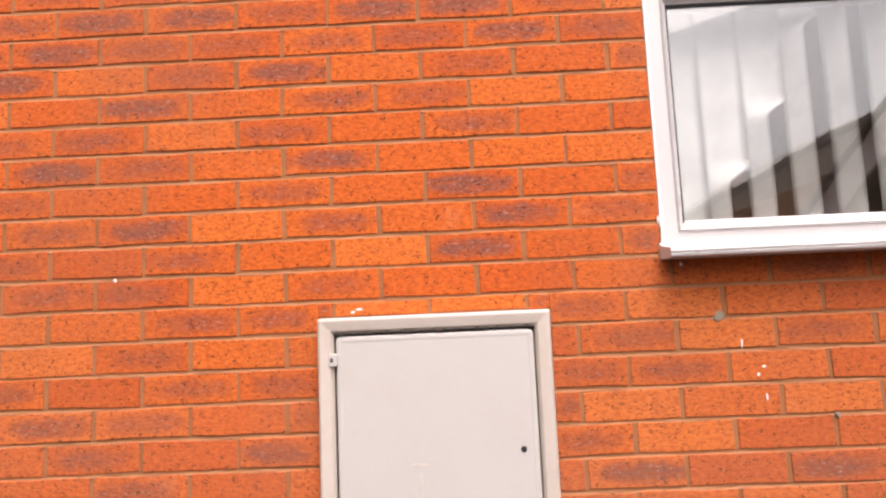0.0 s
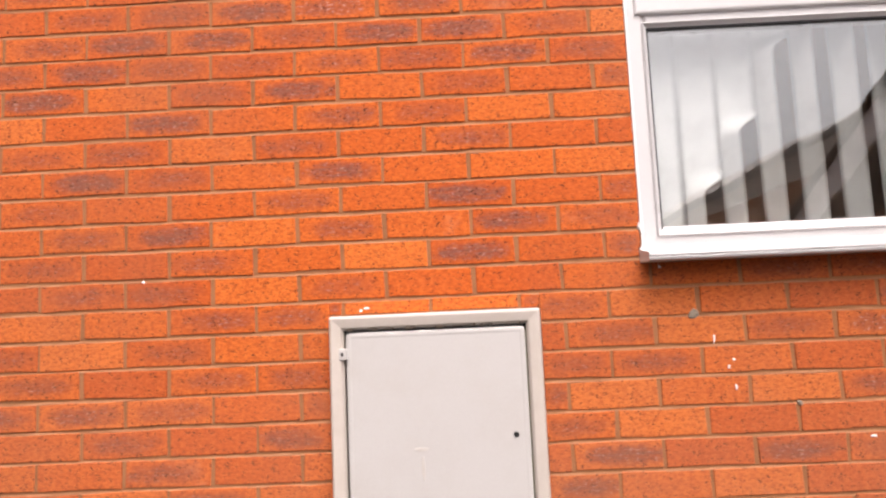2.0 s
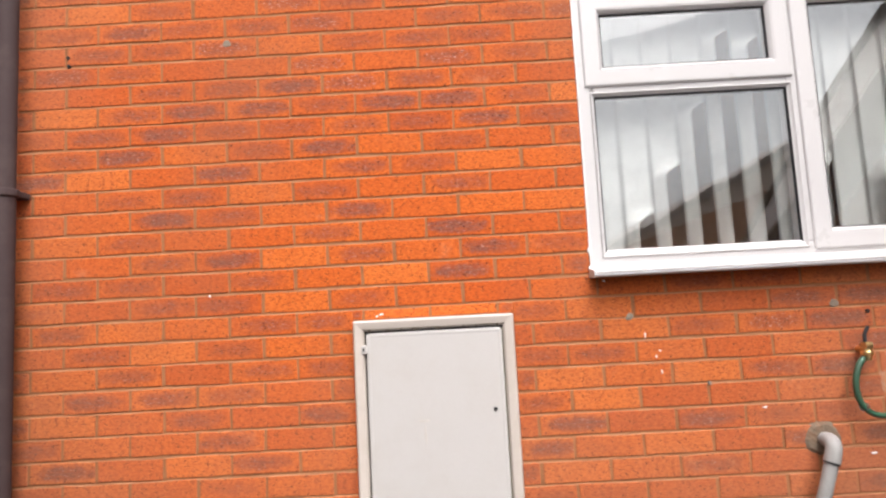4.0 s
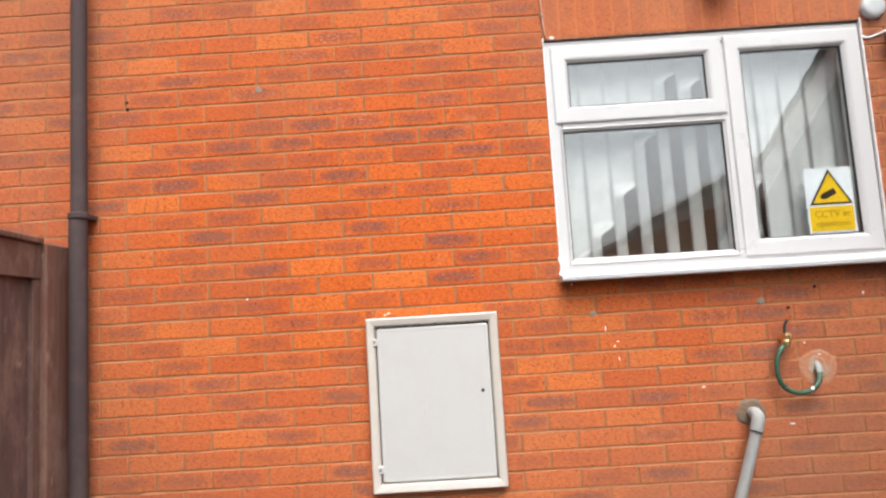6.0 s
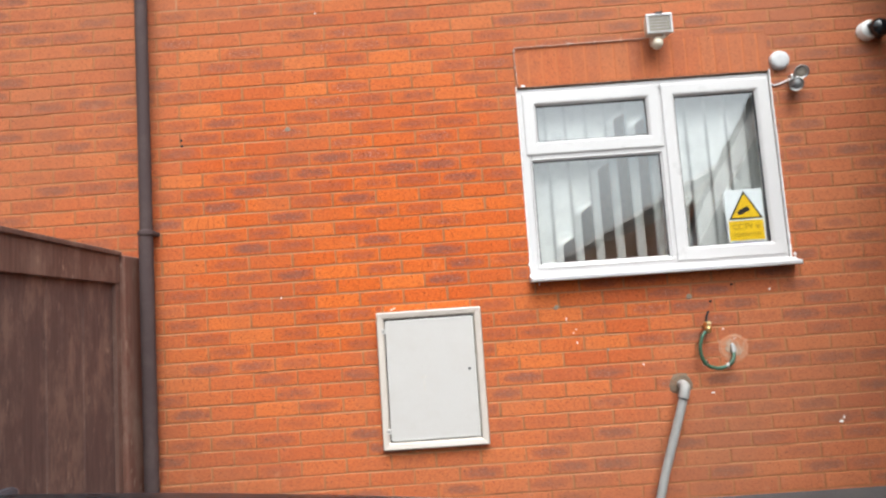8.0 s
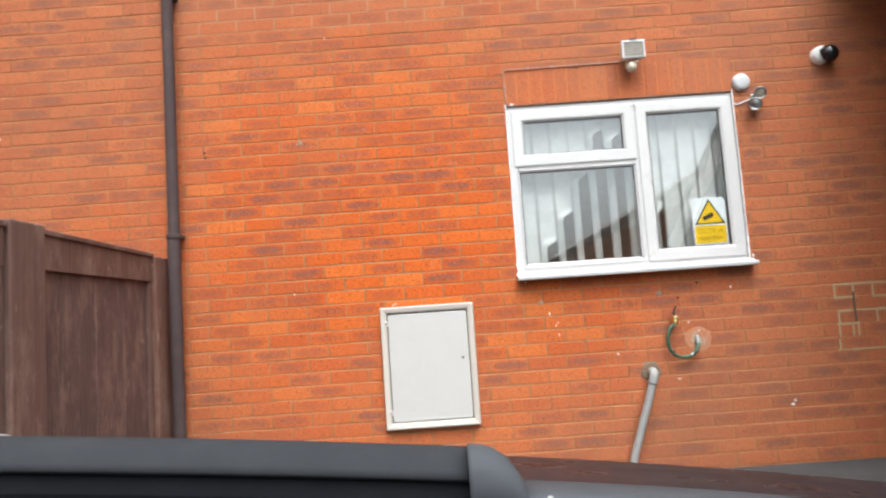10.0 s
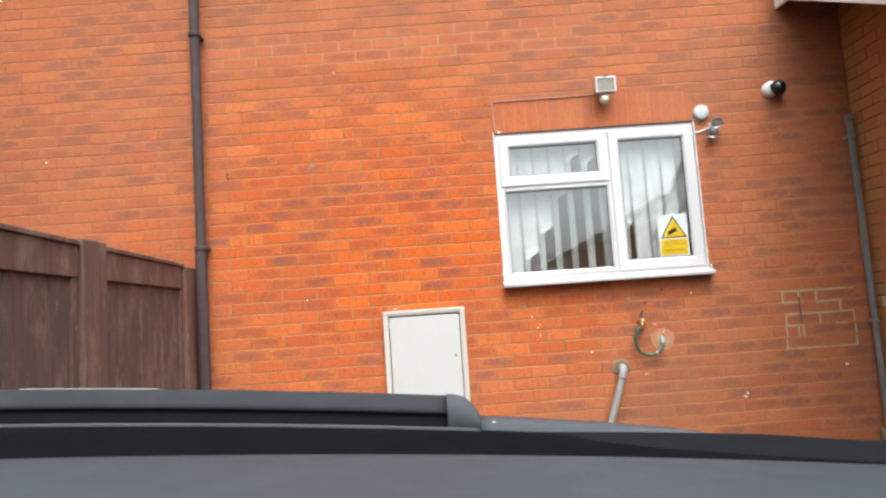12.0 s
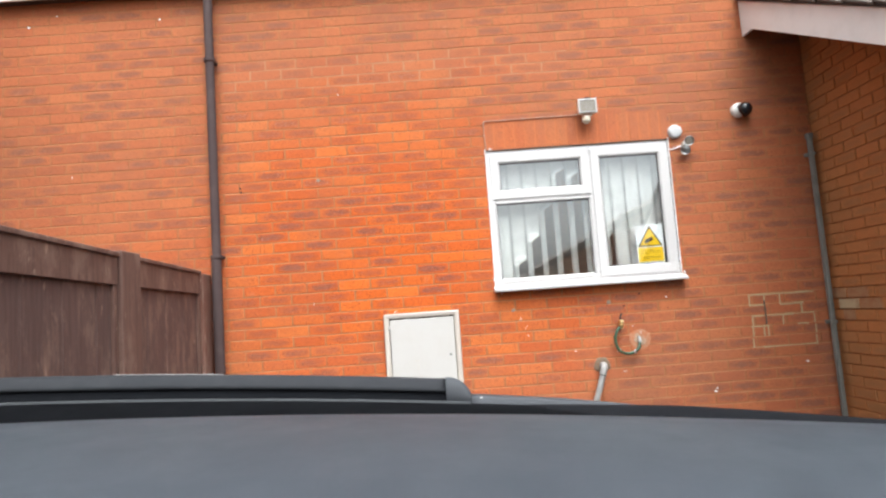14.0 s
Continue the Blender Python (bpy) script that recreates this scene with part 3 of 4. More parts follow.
for k in range(16):
    x = BX0 + 0.05 + 0.42 * k / 15 + rnd.uniform(-0.01, 0.01)
    w = rnd.uniform(0.004, 0.020)
    piece("dirt_spot", boxed(x, x + w, -0.0345, -0.028, DZ1 + 0.004 + rnd.uniform(0, 0.003), DZ1 + 0.007 + rnd.uniform(0, 0.005)), GRIME, meter)

# ---- downpipe ----
DPX, DPY = -1.392, -0.075
downpipe = thing("downpipe", DPX, 0.0, 0.0, "black plastic rainwater downpipe clipped to the wall", "downpipe")
piece("upper_pipe", tube([(DPX, DPY, 1.47), (DPX, DPY, 2.9), (DPX, DPY, WTOP)], 0.031, 20), PIPE_BLACK, downpipe, smooth=True)
piece("lower_pipe", tube([(DPX - 0.003, DPY, 0.0), (DPX - 0.003, DPY, 1.50)], 0.035, 20), PIPE_BLACK, downpipe, smooth=True)
for z in (1.502, 2.93):
    piece("collar", tube([(DPX, DPY, z - 0.014), (DPX, DPY, z - 0.010), (DPX, DPY, z + 0.010), (DPX, DPY, z + 0.014)], [0.036, 0.041, 0.041, 0.036], 20), PIPE_BLACK, downpipe)
    piece("bracket", boxed(DPX - 0.036, DPX + 0.034, -0.060, 0.012, z - 0.011, z + 0.011, 0.003), PIPE_BLACK, downpipe)

# ---- corner pipe ----
CPX, CPY = 2.878, -0.055
corner = thing("corner_pipe", CPX, CPY, 0.0, "weathered grey pipe standing in the wall corner", "pipe")
piece("pipe", boxed(CPX - 0.016, CPX + 0.016, CPY - 0.017, CPY + 0.017, 0.06, 2.085, 0.008), PIPE_CORNER, corner)
piece("cap", boxed(CPX - 0.021, CPX + 0.021, CPY - 0.022, CPY + 0.022, 2.06, 2.10, 0.006), PIPE_CORNER, corner)
piece("foot", boxed(CPX - 0.035, CPX + 0.035, CPY - 0.035, CPY + 0.035, 0.0, 0.075, 0.01), GREY_MORTAR, corner, "pale mortar foot")
for z in (0.75, 1.95):
    piece("clip", boxed(CPX - 0.022, CPX + 0.022, CPY - 0.022, 0.010, z - 0.012, z + 0.012, 0.003), PIPE_CORNER, corner)

# ---- waste pipe ----
waste = thing("waste_pipe", 1.25, 0.0, 0.55, "grey plastic waste pipe leaving the wall and running down", "pipe")
piece("pipe", tube(curve_points([(1.252, 0.02, 0.560), (1.252, -0.035, 0.560), (1.250, -0.062, 0.548), (1.240, -0.068, 0.520), (1.190, -0.066, 0.370), (1.110, -0.062, 0.140), (1.075, -0.06, 0.02)], 8), 0.021, 16), PIPE_GREY, waste, smooth=True)
piece("elbow", tube(curve_points([(1.252, -0.020, 0.560), (1.2515, -0.040, 0.560), (1.249, -0.062, 0.549), (1.240, -0.068, 0.522), (1.233, -0.068, 0.498)], 6), 0.0245, 16), PIPE_GREY, waste, smooth=True)
piece("joint_ring", tube([(1.2345, -0.068, 0.5015), (1.2325, -0.068, 0.4955)], 0.0252, 16), RUBBER, waste)
piece("mortar_collar", blob_disc(1.252, 0.560, 0.064, 0.062, 0.0, 0.006, 3, 36, 0.4), COLLAR_MORTAR, waste, "rough grey mortar round the pipe")

# ---- tap, hose and patch ----
tap = thing("outdoor_tap", 1.396, 0.0, 0.83, "small brass tap fitting on the wall", "tap")
piece("body", lathe([(0.0, 0.03), (0.013, 0.03), (0.015, 0.004), (0.019, 0.0), (0.019, -0.010), (0.013, -0.014), (0.012, -0.028), (0.0, -0.028)], Matrix.Translation((1.401, -0.042, 0.834)), 16), BRASS, tap)
piece("spout", tube([(1.398, 0.01, 0.842), (1.398, -0.042, 0.842)], 0.009, 12), BRASS, tap)
piece("nut", lathe([(0.0, 0.010), (0.019, 0.010), (0.021, 0.002), (0.019, -0.006), (0.0, -0.006)], Matrix.Translation((1.401, -0.042, 0.852)), 6), BRASS, tap)
piece("handle", tube(curve_points([(1.398, -0.042, 0.862), (1.400, -0.042, 0.890), (1.412, -0.044, 0.915)], 6), 0.006, 8), RUBBER, tap, "black lever handle")
hose = thing("garden_hose", 1.40, -0.03, 0.65, "short green garden hose looped from tap into the wall", "hose")
HP = [(1.390, -0.040, 0.815), (1.366, -0.046, 0.790), (1.350, -0.048, 0.740), (1.356, -0.046, 0.685), (1.385, -0.044, 0.645), (1.432, -0.042, 0.630), (1.480, -0.040, 0.640), (1.512, -0.036, 0.668), (1.524, -0.020, 0.700), (1.522, 0.010, 0.712)]
piece("tube", tube(curve_points(HP, 7), 0.0095, 12), HOSE, hose, smooth=True)
piece("hose_end", tube([(1.526, -0.022, 0.700), (1.528, -0.016, 0.722), (1.530, 0.006, 0.742)], [0.0125, 0.0125, 0.011], 12), PIPE_GREY, hose, "pale grey sleeve at the wall", True)
for (x, z) in ((1.371, 0.660), (1.482, 0.641)):
    piece("clip", lathe([(0.010, -0.006), (0.0135, -0.006), (0.0135, 0.006), (0.010, 0.006)], Matrix.Translation((x, -0.043, z)) @ pose(0, 0, 0, 0, 90, 35 if x < 1.4 else -30), 14), STEEL, hose, "bright metal clip")
patch = part("mortar_patch", blob_disc(1.536, 0.717, 0.088, 0.092, 0.0, 0.002, 8, 60, 0.25), SMEAR)
tagged(patch, "smeared grey mortar patch round a hose hole in brick", "mortar patch")
under(part("thick_daub", blob_disc(1.534, 0.722, 0.046, 0.052, -0.0015, 0.003, 12, 40, 0.9), PATCH_MORTAR), patch)

# ---- flood lamp with sensor, cable ----
LX, LZ = 1.294, 2.346
lamp = thing("flood_lamp", LX, 0.0, LZ, "small cream flood lamp with a motion sensor", "flood lamp")
piece("housing", boxed(LX - 0.062, LX + 0.062, -0.105, -0.045, LZ + 0.002, LZ + 0.100, 0.010), CREAM, lamp)
piece("bezel", ring_frame(LX - 0.066, LX + 0.066, LZ, LZ + 0.104, [(0.0, -0.098), (0.0, -0.112), (0.010, -0.115), (0.012, -0.098)]), UPVC, lamp, "white lamp bezel")
piece("lens", boxed(LX - 0.054, LX + 0.054, -0.109, -0.103, LZ + 0.012, LZ + 0.092, 0.002), LENS, lamp, "dull glass front")
for k in range(1, 5):
    piece("guard_wire", boxed(LX - 0.054, LX + 0.054, -0.112, -0.1095, LZ + 0.012 + 0.016 * k - 0.0006, LZ + 0.012 + 0.016 * k + 0.0006), GREY_PLASTIC, lamp)
piece("visor", boxed(LX - 0.020, LX + 0.020, -0.118, -0.060, LZ + 0.102, LZ + 0.112, 0.003), RUBBER, lamp)
piece("arm", boxed(LX - 0.022, LX + 0.010, -0.060, 0.008, LZ - 0.026, LZ + 0.020, 0.006), CREAM, lamp)
piece("bracket", tube(curve_points([(LX + 0.020, -0.085, LZ + 0.004), (LX + 0.024, -0.088, LZ - 0.012), (LX + 0.010, -0.088, LZ - 0.020), (LX - 0.018, -0.086, LZ - 0.014)], 6), 0.008, 10), CREAM, lamp, smooth=True)
piece("sensor", lathe([(0.0, 0.028), (0.019, 0.026), (0.028, 0.012), (0.029, -0.010), (0.018, -0.024), (0.0, -0.028)], Matrix.Translation((LX - 0.010, -0.074, LZ - 0.042)) @ pose(0, 0, 0, 60, 0, 20), 20), CREAM, lamp, "rounded sensor head", True)
piece("sensor_eye", boxed(LX - 0.024, LX + 0.004, -0.099, -0.090, LZ - 0.056, LZ - 0.040, 0.004), LENS, lamp)
cab = part("cable", tube(curve_points([(1.278, -0.030, 2.370), (1.22, -0.006, 2.366), (1.00, -0.006, 2.364), (0.75, -0.006, 2.363), (0.58, -0.006, 2.362), (0.552, -0.006, 2.355), (0.549, -0.006, 2.320), (0.552, -0.006, 2.230), (0.556, -0.006, 2.165), (0.575, 0.012, 2.148)], 8), 0.0034, 8), CABLE)
tagged(cab, "thin painted cable clipped along the brickwork", "cable")
for x in (0.70, 0.84, 0.98, 1.12):
    under(part("cable_clip", boxed(x - 0.005, x + 0.005, -0.012, 0.002, 2.359, 2.370, 0.001, 1), CABLE), cab)
for z in (2.34, 2.25):
    under(part("cable_clip", boxed(0.544, 0.556, -0.012, 0.002, z, z + 0.010, 0.001, 1), CABLE), cab)

# ---- round alarm, twin cameras, dome ----
alarm = thing("alarm_sounder", 1.932, 0.0, 2.19, "round white plastic alarm box on the wall", "alarm")
piece("shell", lathe([(0.0, 0.031), (0.026, 0.0305), (0.040, 0.029), (0.046, 0.025), (0.049, 0.018), (0.050, 0.008), (0.050, -0.012), (0.0, -0.012)], Matrix.Translation((1.934, 0.0, 2.192)) @ pose(0, 0, 0, 90, 0, 0), 32), GREY_PLASTIC, alarm, smooth=True)
spots = thing("twin_spot_lamp", 1.99, 0.0, 2.09, "pair of small silver round spot lamps on a bracket", "spot lamp")
piece("bracket", boxed(1.975, 2.015, -0.030, 0.010, 2.055, 2.110, 0.006), STEEL, spots)
for (x, z, turn) in ((2.010, 2.106, -18), (1.980, 2.044, -28)):
    m = Matrix.Translation((x, -0.060, z)) @ pose(0, 0, 0, 108, 0, turn)
    head = piece("lamp_head", lathe([(0.0, -0.040), (0.015, -0.038), (0.026, -0.027), (0.035, 0.016), (0.035, 0.023), (0.031, 0.023), (0.029, 0.012), (0.0, 0.010)], m, 24), DULL_STEEL, spots, "silver reflector head", True)
    piece("lens", lathe([(0.0, 0.018), (0.014, 0.016), (0.0285, 0.0115)], m, 20), STEEL if x < 2.0 else LENS, head)
    piece("stem", tube([(1.995, -0.015, 2.080), (x, -0.050, z)], 0.007, 8), STEEL, spots)
under(part("cable", tube(curve_points([(1.975, -0.018, 2.085), (1.945, -0.006, 2.075), (1.900, -0.006, 2.062), (1.880, -0.004, 2.072)], 6), 0.004, 8), PAINT_WHITE), spots)
dome = thing("security_camera", 2.47, 0.0, 2.31, "white wall camera with a black dome", "camera")
piece("base", lathe([(0.0, 0.050), (0.040, 0.047), (0.050, 0.036), (0.052, 0.0), (0.052, -0.015), (0.0, -0.015)], Matrix.Translation((2.412, 0.0, 2.318)) @ pose(0, 0, 0, 90, 0, 0), 28), WHITE_PLASTIC, dome, smooth=True)
piece("dome", lathe([(0.0, 0.058), (0.024, 0.053), (0.042, 0.038), (0.051, 0.015), (0.051, -0.02), (0.0, -0.03)], Matrix.Translation((2.436, -0.050, 2.308)) @ pose(0, 0, 0, 70, 0, 42), 28), BLACK_GLOSS, dome, "glossy black dome", True)
vent = part("wall_plate", boxed(2.795, 2.855, -0.006, 0.012, 2.255, 2.292, 0.003), LINTEL_MORTAR)
tagged(vent, "small reddish square plate on the wall", "plate")

# ---- new pointing patch ----
pointing = thing("repointed_joints", 2.55, 0.0, 0.58, "pale fresh mortar smeared along a patch of joints", "mortar patch")
rnd = random.Random(21)
LEVELS = [0.972, 0.897, 0.823, 0.749, 0.675, 0.605]
for level, x0, x1 in ((0, 2.33, 2.80), (1, 2.33, 2.45), (1, 2.55, 2.72), (2, 2.34, 2.79), (3, 2.33, 2.46), (3, 2.66, 2.74), (5, 2.32, 2.79)):
    x = x0
    while x < x1 - 0.01:
        w = min(rnd.uniform(0.05, 0.13), x1 - x)
        z = LEVELS[level]
        piece("bed_joint", boxed(x, x + w, -0.0025, 0.010, z - 0.005 + rnd.uniform(-0.003, 0.003), z + 0.004 + rnd.uniform(-0.003, 0.004), 0.001, 1), PALE_MORTAR, pointing)
        x += w
for x, level in ((2.337, 0), (2.443, 0), (2.554, 0), (2.704, 1), (2.346, 2), (2.563, 2), (2.342, 3), (2.420, 3), (2.450, 3), (2.335, 4), (2.786, 2), (2.788, 3), (2.784, 4)):
    piece("cross_joint", boxed(x - 0.006, x + 0.005, -0.0022, 0.010, LEVELS[level] - 0.070, LEVELS[level] - 0.006, 0.001, 1), PALE_MORTAR, pointing)
slot = part("wall_slot", boxed(2.436, 2.446, -0.006, 0.010, 0.76, 0.93, 0.002, 1), GRIME)
tagged(slot, "dark narrow vertical scar in the brickwork", "scar")

# ---- small marks on the wall ----
rnd = random.Random(5)
for x, z, w, h, y in ((0.707, 0.922, 0.003, 0.012, 0), (0.752, 0.868, 0.005, 0.003, 0), (0.738, 0.850, 0.003, 0.006, 0), (0.752, 0.800, 0.003, 0.009, 0),
                      (0.585, 1.108, 0.004, 0.005, 0), (1.75, 1.005, 0.006, 0.007, 0), (-0.742, 1.128, 0.004, 0.004, 0), (-0.18, 1.030, 0.006, 0.004, 0), (-0.165, 1.036, 0.010, 0.003, 0),
                      (-0.493, 2.638, 0.005, 0.006, 0), (-2.735, 3.300, 0.011, 0.010, 0), (-2.527, 3.373, 0.006, 0.006, 0), (-1.772, 3.299, 0.009, 0.008, 0), (-2.432, 2.155, 0.005, 0.008, 0), (2.03, 0.325, 0.012, 0.008, 0), (2.045, 0.345, 0.006, 0.008, 0), (0.585, 2.155, 0.012, 0.008, 0.004), (1.90, 1.150, 0.010, 0.014, 0), (1.90, 1.175, 0.008, 0.010, 0), (0.540, 1.150, 0.003, 0.012, 0), (0.541, 1.215, 0.003, 0.014, 0), (2.70, 0.485, 0.016, 0.006, 0), (1.076, 0.669, 0.010, 0.003, 0), (1.545, 0.770, 0.008, 0.003, 0.004), (1.493, 0.819, 0.006, 0.003, 0), (1.410, 0.507, 0.012, 0.004, 0)):
    fleck = part("paint_fleck", blob_disc(x, z, w, h, -0.0005, 0.002, int(x * 900) % 97, 10), PAINT_WHITE)
    tagged(fleck, "tiny splash of white paint on brick", "paint splash", "paint splashes on the wall")
for x, z, r in ((1.338, 0.995, 0.016), (0.661, 0.985, 0.014), (0.905, 0.755, 0.007), (-0.668, 2.012, 0.016)):
    dab = part("mortar_dab", blob_disc(x, z, r, r * 1.1, 0.0, 0.003, int(z * 700) % 89, 14), GREY_MORTAR)
    tagged(dab, "grey mortar dab pressed into a joint", "mortar dab", "mortar dabs in the joints")
for x, z in ((-1.228, 1.962), (-1.230, 1.992), (1.445, 0.963), (1.559, 1.041)):
    plug = part("nail_hole", lathe([(0.0, 0.003), (0.006, 0.003), (0.008, -0.003), (0.0, -0.003)], Matrix.Translation((x, -0.001, z)) @ pose(0, 0, 0, 90, 0, 0), 10), DARK)
    tagged(plug, "dark old fixing hole in a brick", "hole", "fixing holes in the wall")

# ---- fence ----
FENCE_TURN = 4.2


def fence_x(y):
    """The fence runs out from the wall, turned slightly."""
    return -1.508 - 0.0735 * y


def fence_panel(y0, y1):
    """A closed board panel with a deep top rail and a capping, turned with the fence line."""
    fx = fence_x((y0 + y1) / 2)
    p = thing("garden_fence", fx, (y0 + y1) / 2, 0.0, "dark brown stained wooden fence section", "fence", "sections of the fence")
    piece("cap", boxed(fx - 0.035, fx + 0.035, y0, y1, 1.380, 1.402, 0.004), FENCE, p)
    piece("top_rail", boxed(fx - 0.022, fx + 0.024, y0, y1, 1.245, 1.380, 0.004), FENCE, p)
    piece("bottom_rail", boxed(fx - 0.022, fx + 0.024, y0, y1, 0.0, 0.16, 0.004), FENCE, p)
    for y in (y0, y1 - 0.045):
        piece("stile", boxed(fx - 0.020, fx + 0.020, y, y + 0.045, 0.16, 1.245, 0.003), FENCE, p)
    n = max(1, round((y1 - y0 - 0.09) / 0.14))
    w = (y1 - y0 - 0.09) / n
    for i in range(n):
        a = y0 + 0.045 + i * w
        piece("board", boxed(fx - 0.012, fx + 0.004 + 0.002 * (i % 2), a + 0.001, a + w - 0.001, 0.16, 1.245, 0.002, 1), FENCE_BOARD, p)
    p.rotation_euler = (0, 0, radians(FENCE_TURN))
    return p


def fence_post(y, wide, tall, label, wood=None):
    fx = fence_x(y)
    p = part("post", boxed(fx - 0.05, fx + 0.048, y - wide / 2, y + wide / 2, 0.0, tall, 0.008), wood or FENCE)
    p.name = "timber_post"
    return tagged(p, label, "fence post", "posts of the fence")


fence_panel(-1.285, -0.19)
fence_panel(-3.05, -1.495)
fence_panel(-5.0, -3.2)
for y in (-1.39, -3.125):
    fence_post(y, 0.195, 1.412, "dark brown stained square timber fence post")
# reddish-brown upright filling the strip between fence end and downpipe
fence_post(-0.10, 0.17, 1.385, "short reddish-brown upright beside the downpipe", UPRIGHT_BROWN)

# ---- sloping verge of the wing ----
VX = 2.523
verge = thing("wing_roof", 3.0, -0.9, 2.4, "low tiled sloping roof with white bargeboard and soffit", "roof", kind="structure")


def sloped(x0, x1, up0, up1, y0, y1):
    """A board that follows the roof's slope, between two heights over the verge line."""
    bm = bmesh.new()
    v = []
    for x in (x0, x1):
        for y, u in ((y0, up0), (y1, up0), (y1, up1), (y0, up1)):
            v.append(bm.verts.new((x, y, roof_z(y) + u)))
    for f in ((0, 1, 2, 3), (7, 6, 5, 4), (0, 4, 5, 1), (1, 5, 6, 2), (2, 6, 7, 3), (3, 7, 4, 0)):
        bm.faces.new([v[i] for i in f])
    bmesh.ops.bevel(bm, geom=bm.edges[:], offset=0.003, segments=1, affect="EDGES")
    return bm


piece("bargeboard", sloped(VX - 0.012, VX + 0.012, 0.0, 0.208, -3.1, 0.006), PAINT_WHITE, verge, "broad white painted bargeboard")
piece("soffit", sloped(VX + 0.012, RX + 0.3, 0.03, 0.045, -3.1, 0.006), SOFFIT_SHADED, verge)
tip = bmesh.new()
ta = [tip.verts.new((VX - 0.010, y, roof_z(y) + u)) for y, u in ((0.004, 0.004), (-0.15, 0.004), (0.004, -0.070))]
tb = [tip.verts.new((VX + 0.010, v.co.y, v.co.z)) for v in ta]
tip.faces.new(ta)
tip.faces.new(tb)
for i in range(3):
    tip.faces.new((ta[i], ta[(i + 1) % 3], tb[(i + 1) % 3], tb[i]))
piece("bargeboard_end", tip, PAINT_WHITE, verge, "small pointed white end block")
piece("roof_deck", sloped(VX - 0.03, RX + 2.2, 0.212, 0.232, -3.13, 0.006), RUBBER, verge)
for r in range(13):
    y1 = 0.004 - r * 0.232
    for k in range(6):
        x0 = VX - 0.045 + 0.30 * k
        bm = sloped(x0, x0 + 0.296, 0.237, 0.254, y1 - 0.245, y1)
        bmesh.ops.rotate(bm, cent=(x0, y1, roof_z(y1) + 0.242), matrix=Matrix.Rotation(radians(3.0), 3, "X"), verts=bm.verts[:])
        piece("roof_tile", bm, TILE, verge)

# ---- eaves and roof over the main wall ----
main_roof = thing("main_roof", -1.0, 0.0, WTOP, "tiled house roof with a white fascia over dark eaves", "roof", kind="structure")
piece("soffit", boxed(WX0, WX1 + 0.3, -0.075, 0.27, WTOP, WTOP + 0.012), SOFFIT_SHADED, main_roof, "boarded soffit with its shade put into the colour")
piece("fascia", boxed(WX0, WX1 + 0.3, -0.095, -0.076, WTOP - 0.006, WTOP + 0.17, 0.002), PAINT_WHITE, main_roof)
roof_bm = bmesh.new()
for r in range(18):
    y0, z0 = -0.15 + 0.20 * r, WTOP + 0.175 + 0.116 * r
    v = [roof_bm.verts.new((x, y, z)) for x in (WX0 - 0.1, WX1 + 0.4) for y, z in ((y0, z0), (y0 + 0.28, z0 + 0.142), (y0 + 0.28, z0 + 0.158), (y0, z0 + 0.022))]
    for f in ((0, 1, 2, 3), (7, 6, 5, 4), (0, 4, 5, 1), (1, 5, 6, 2), (2, 6, 7, 3), (3, 7, 4, 0)):
        roof_bm.faces.new([v[i] for i in f])
piece("roof_covering", roof_bm, TILE, main_roof, "dark tile courses")

# ---- house across the drive, seen in the window's reflection ----
opposite = thing("house", 8.0, -15.0, 0.0, "neighbouring brick house with a tall gable, across the drive", "house")
piece("wall", prism([(3.0, 0.0), (17.0, 0.0), (17.0, 1.9), (10.0, 5.35), (3.0, 1.9)], -12.4, -18.0), plain("house_brick", (0.74, 0.62, 0.52), 0.9, scale=3.0), opposite)
for a, b in (((2.6, 1.70), (10.0, 5.40)), ((17.4, 1.70), (10.0, 5.40))):
    piece("roof_slope", prism([a, b, (b[0], b[1] + 0.18), (a[0], a[1] + 0.18)], -12.32, -18.2), HOUSE_TILE, opposite)
for x in (6.0, 12.0):
    piece("window", boxed(x, x + 1.4, -12.42, -12.36, 1.0, 2.2, 0.02), BLACK_GLOSS, opposite)

# ---- the car's front, standing at the end of the drive ----
CY = -4.15


def car_z(d, x):
    """The height of the car's top edge line at d ahead of the end place and at x."""
    u = x - 0.14
    return 1.0065 - 0.158 * d - (0.003 + 0.080 * min(d, 1.25)) * u - 0.027 * u * u


def shell(xs, rows, thick=0.010):
    """A skin over stations xs; rows of (d, drop) under the edge line, from near to far."""
    bm = bmesh.new()
    grid = [[bm.verts.new((x, CY + d, car_z(d, x) - drop)) for x in xs] for d, drop in rows]
    for a, b in zip(grid, grid[1:]):
        for i in range(len(xs) - 1):
            bm.faces.new((a[i], a[i + 1], b[i + 1], b[i]))
    bmesh.ops.solidify(bm, geom=bm.faces[:], thickness=thick)
    return bm


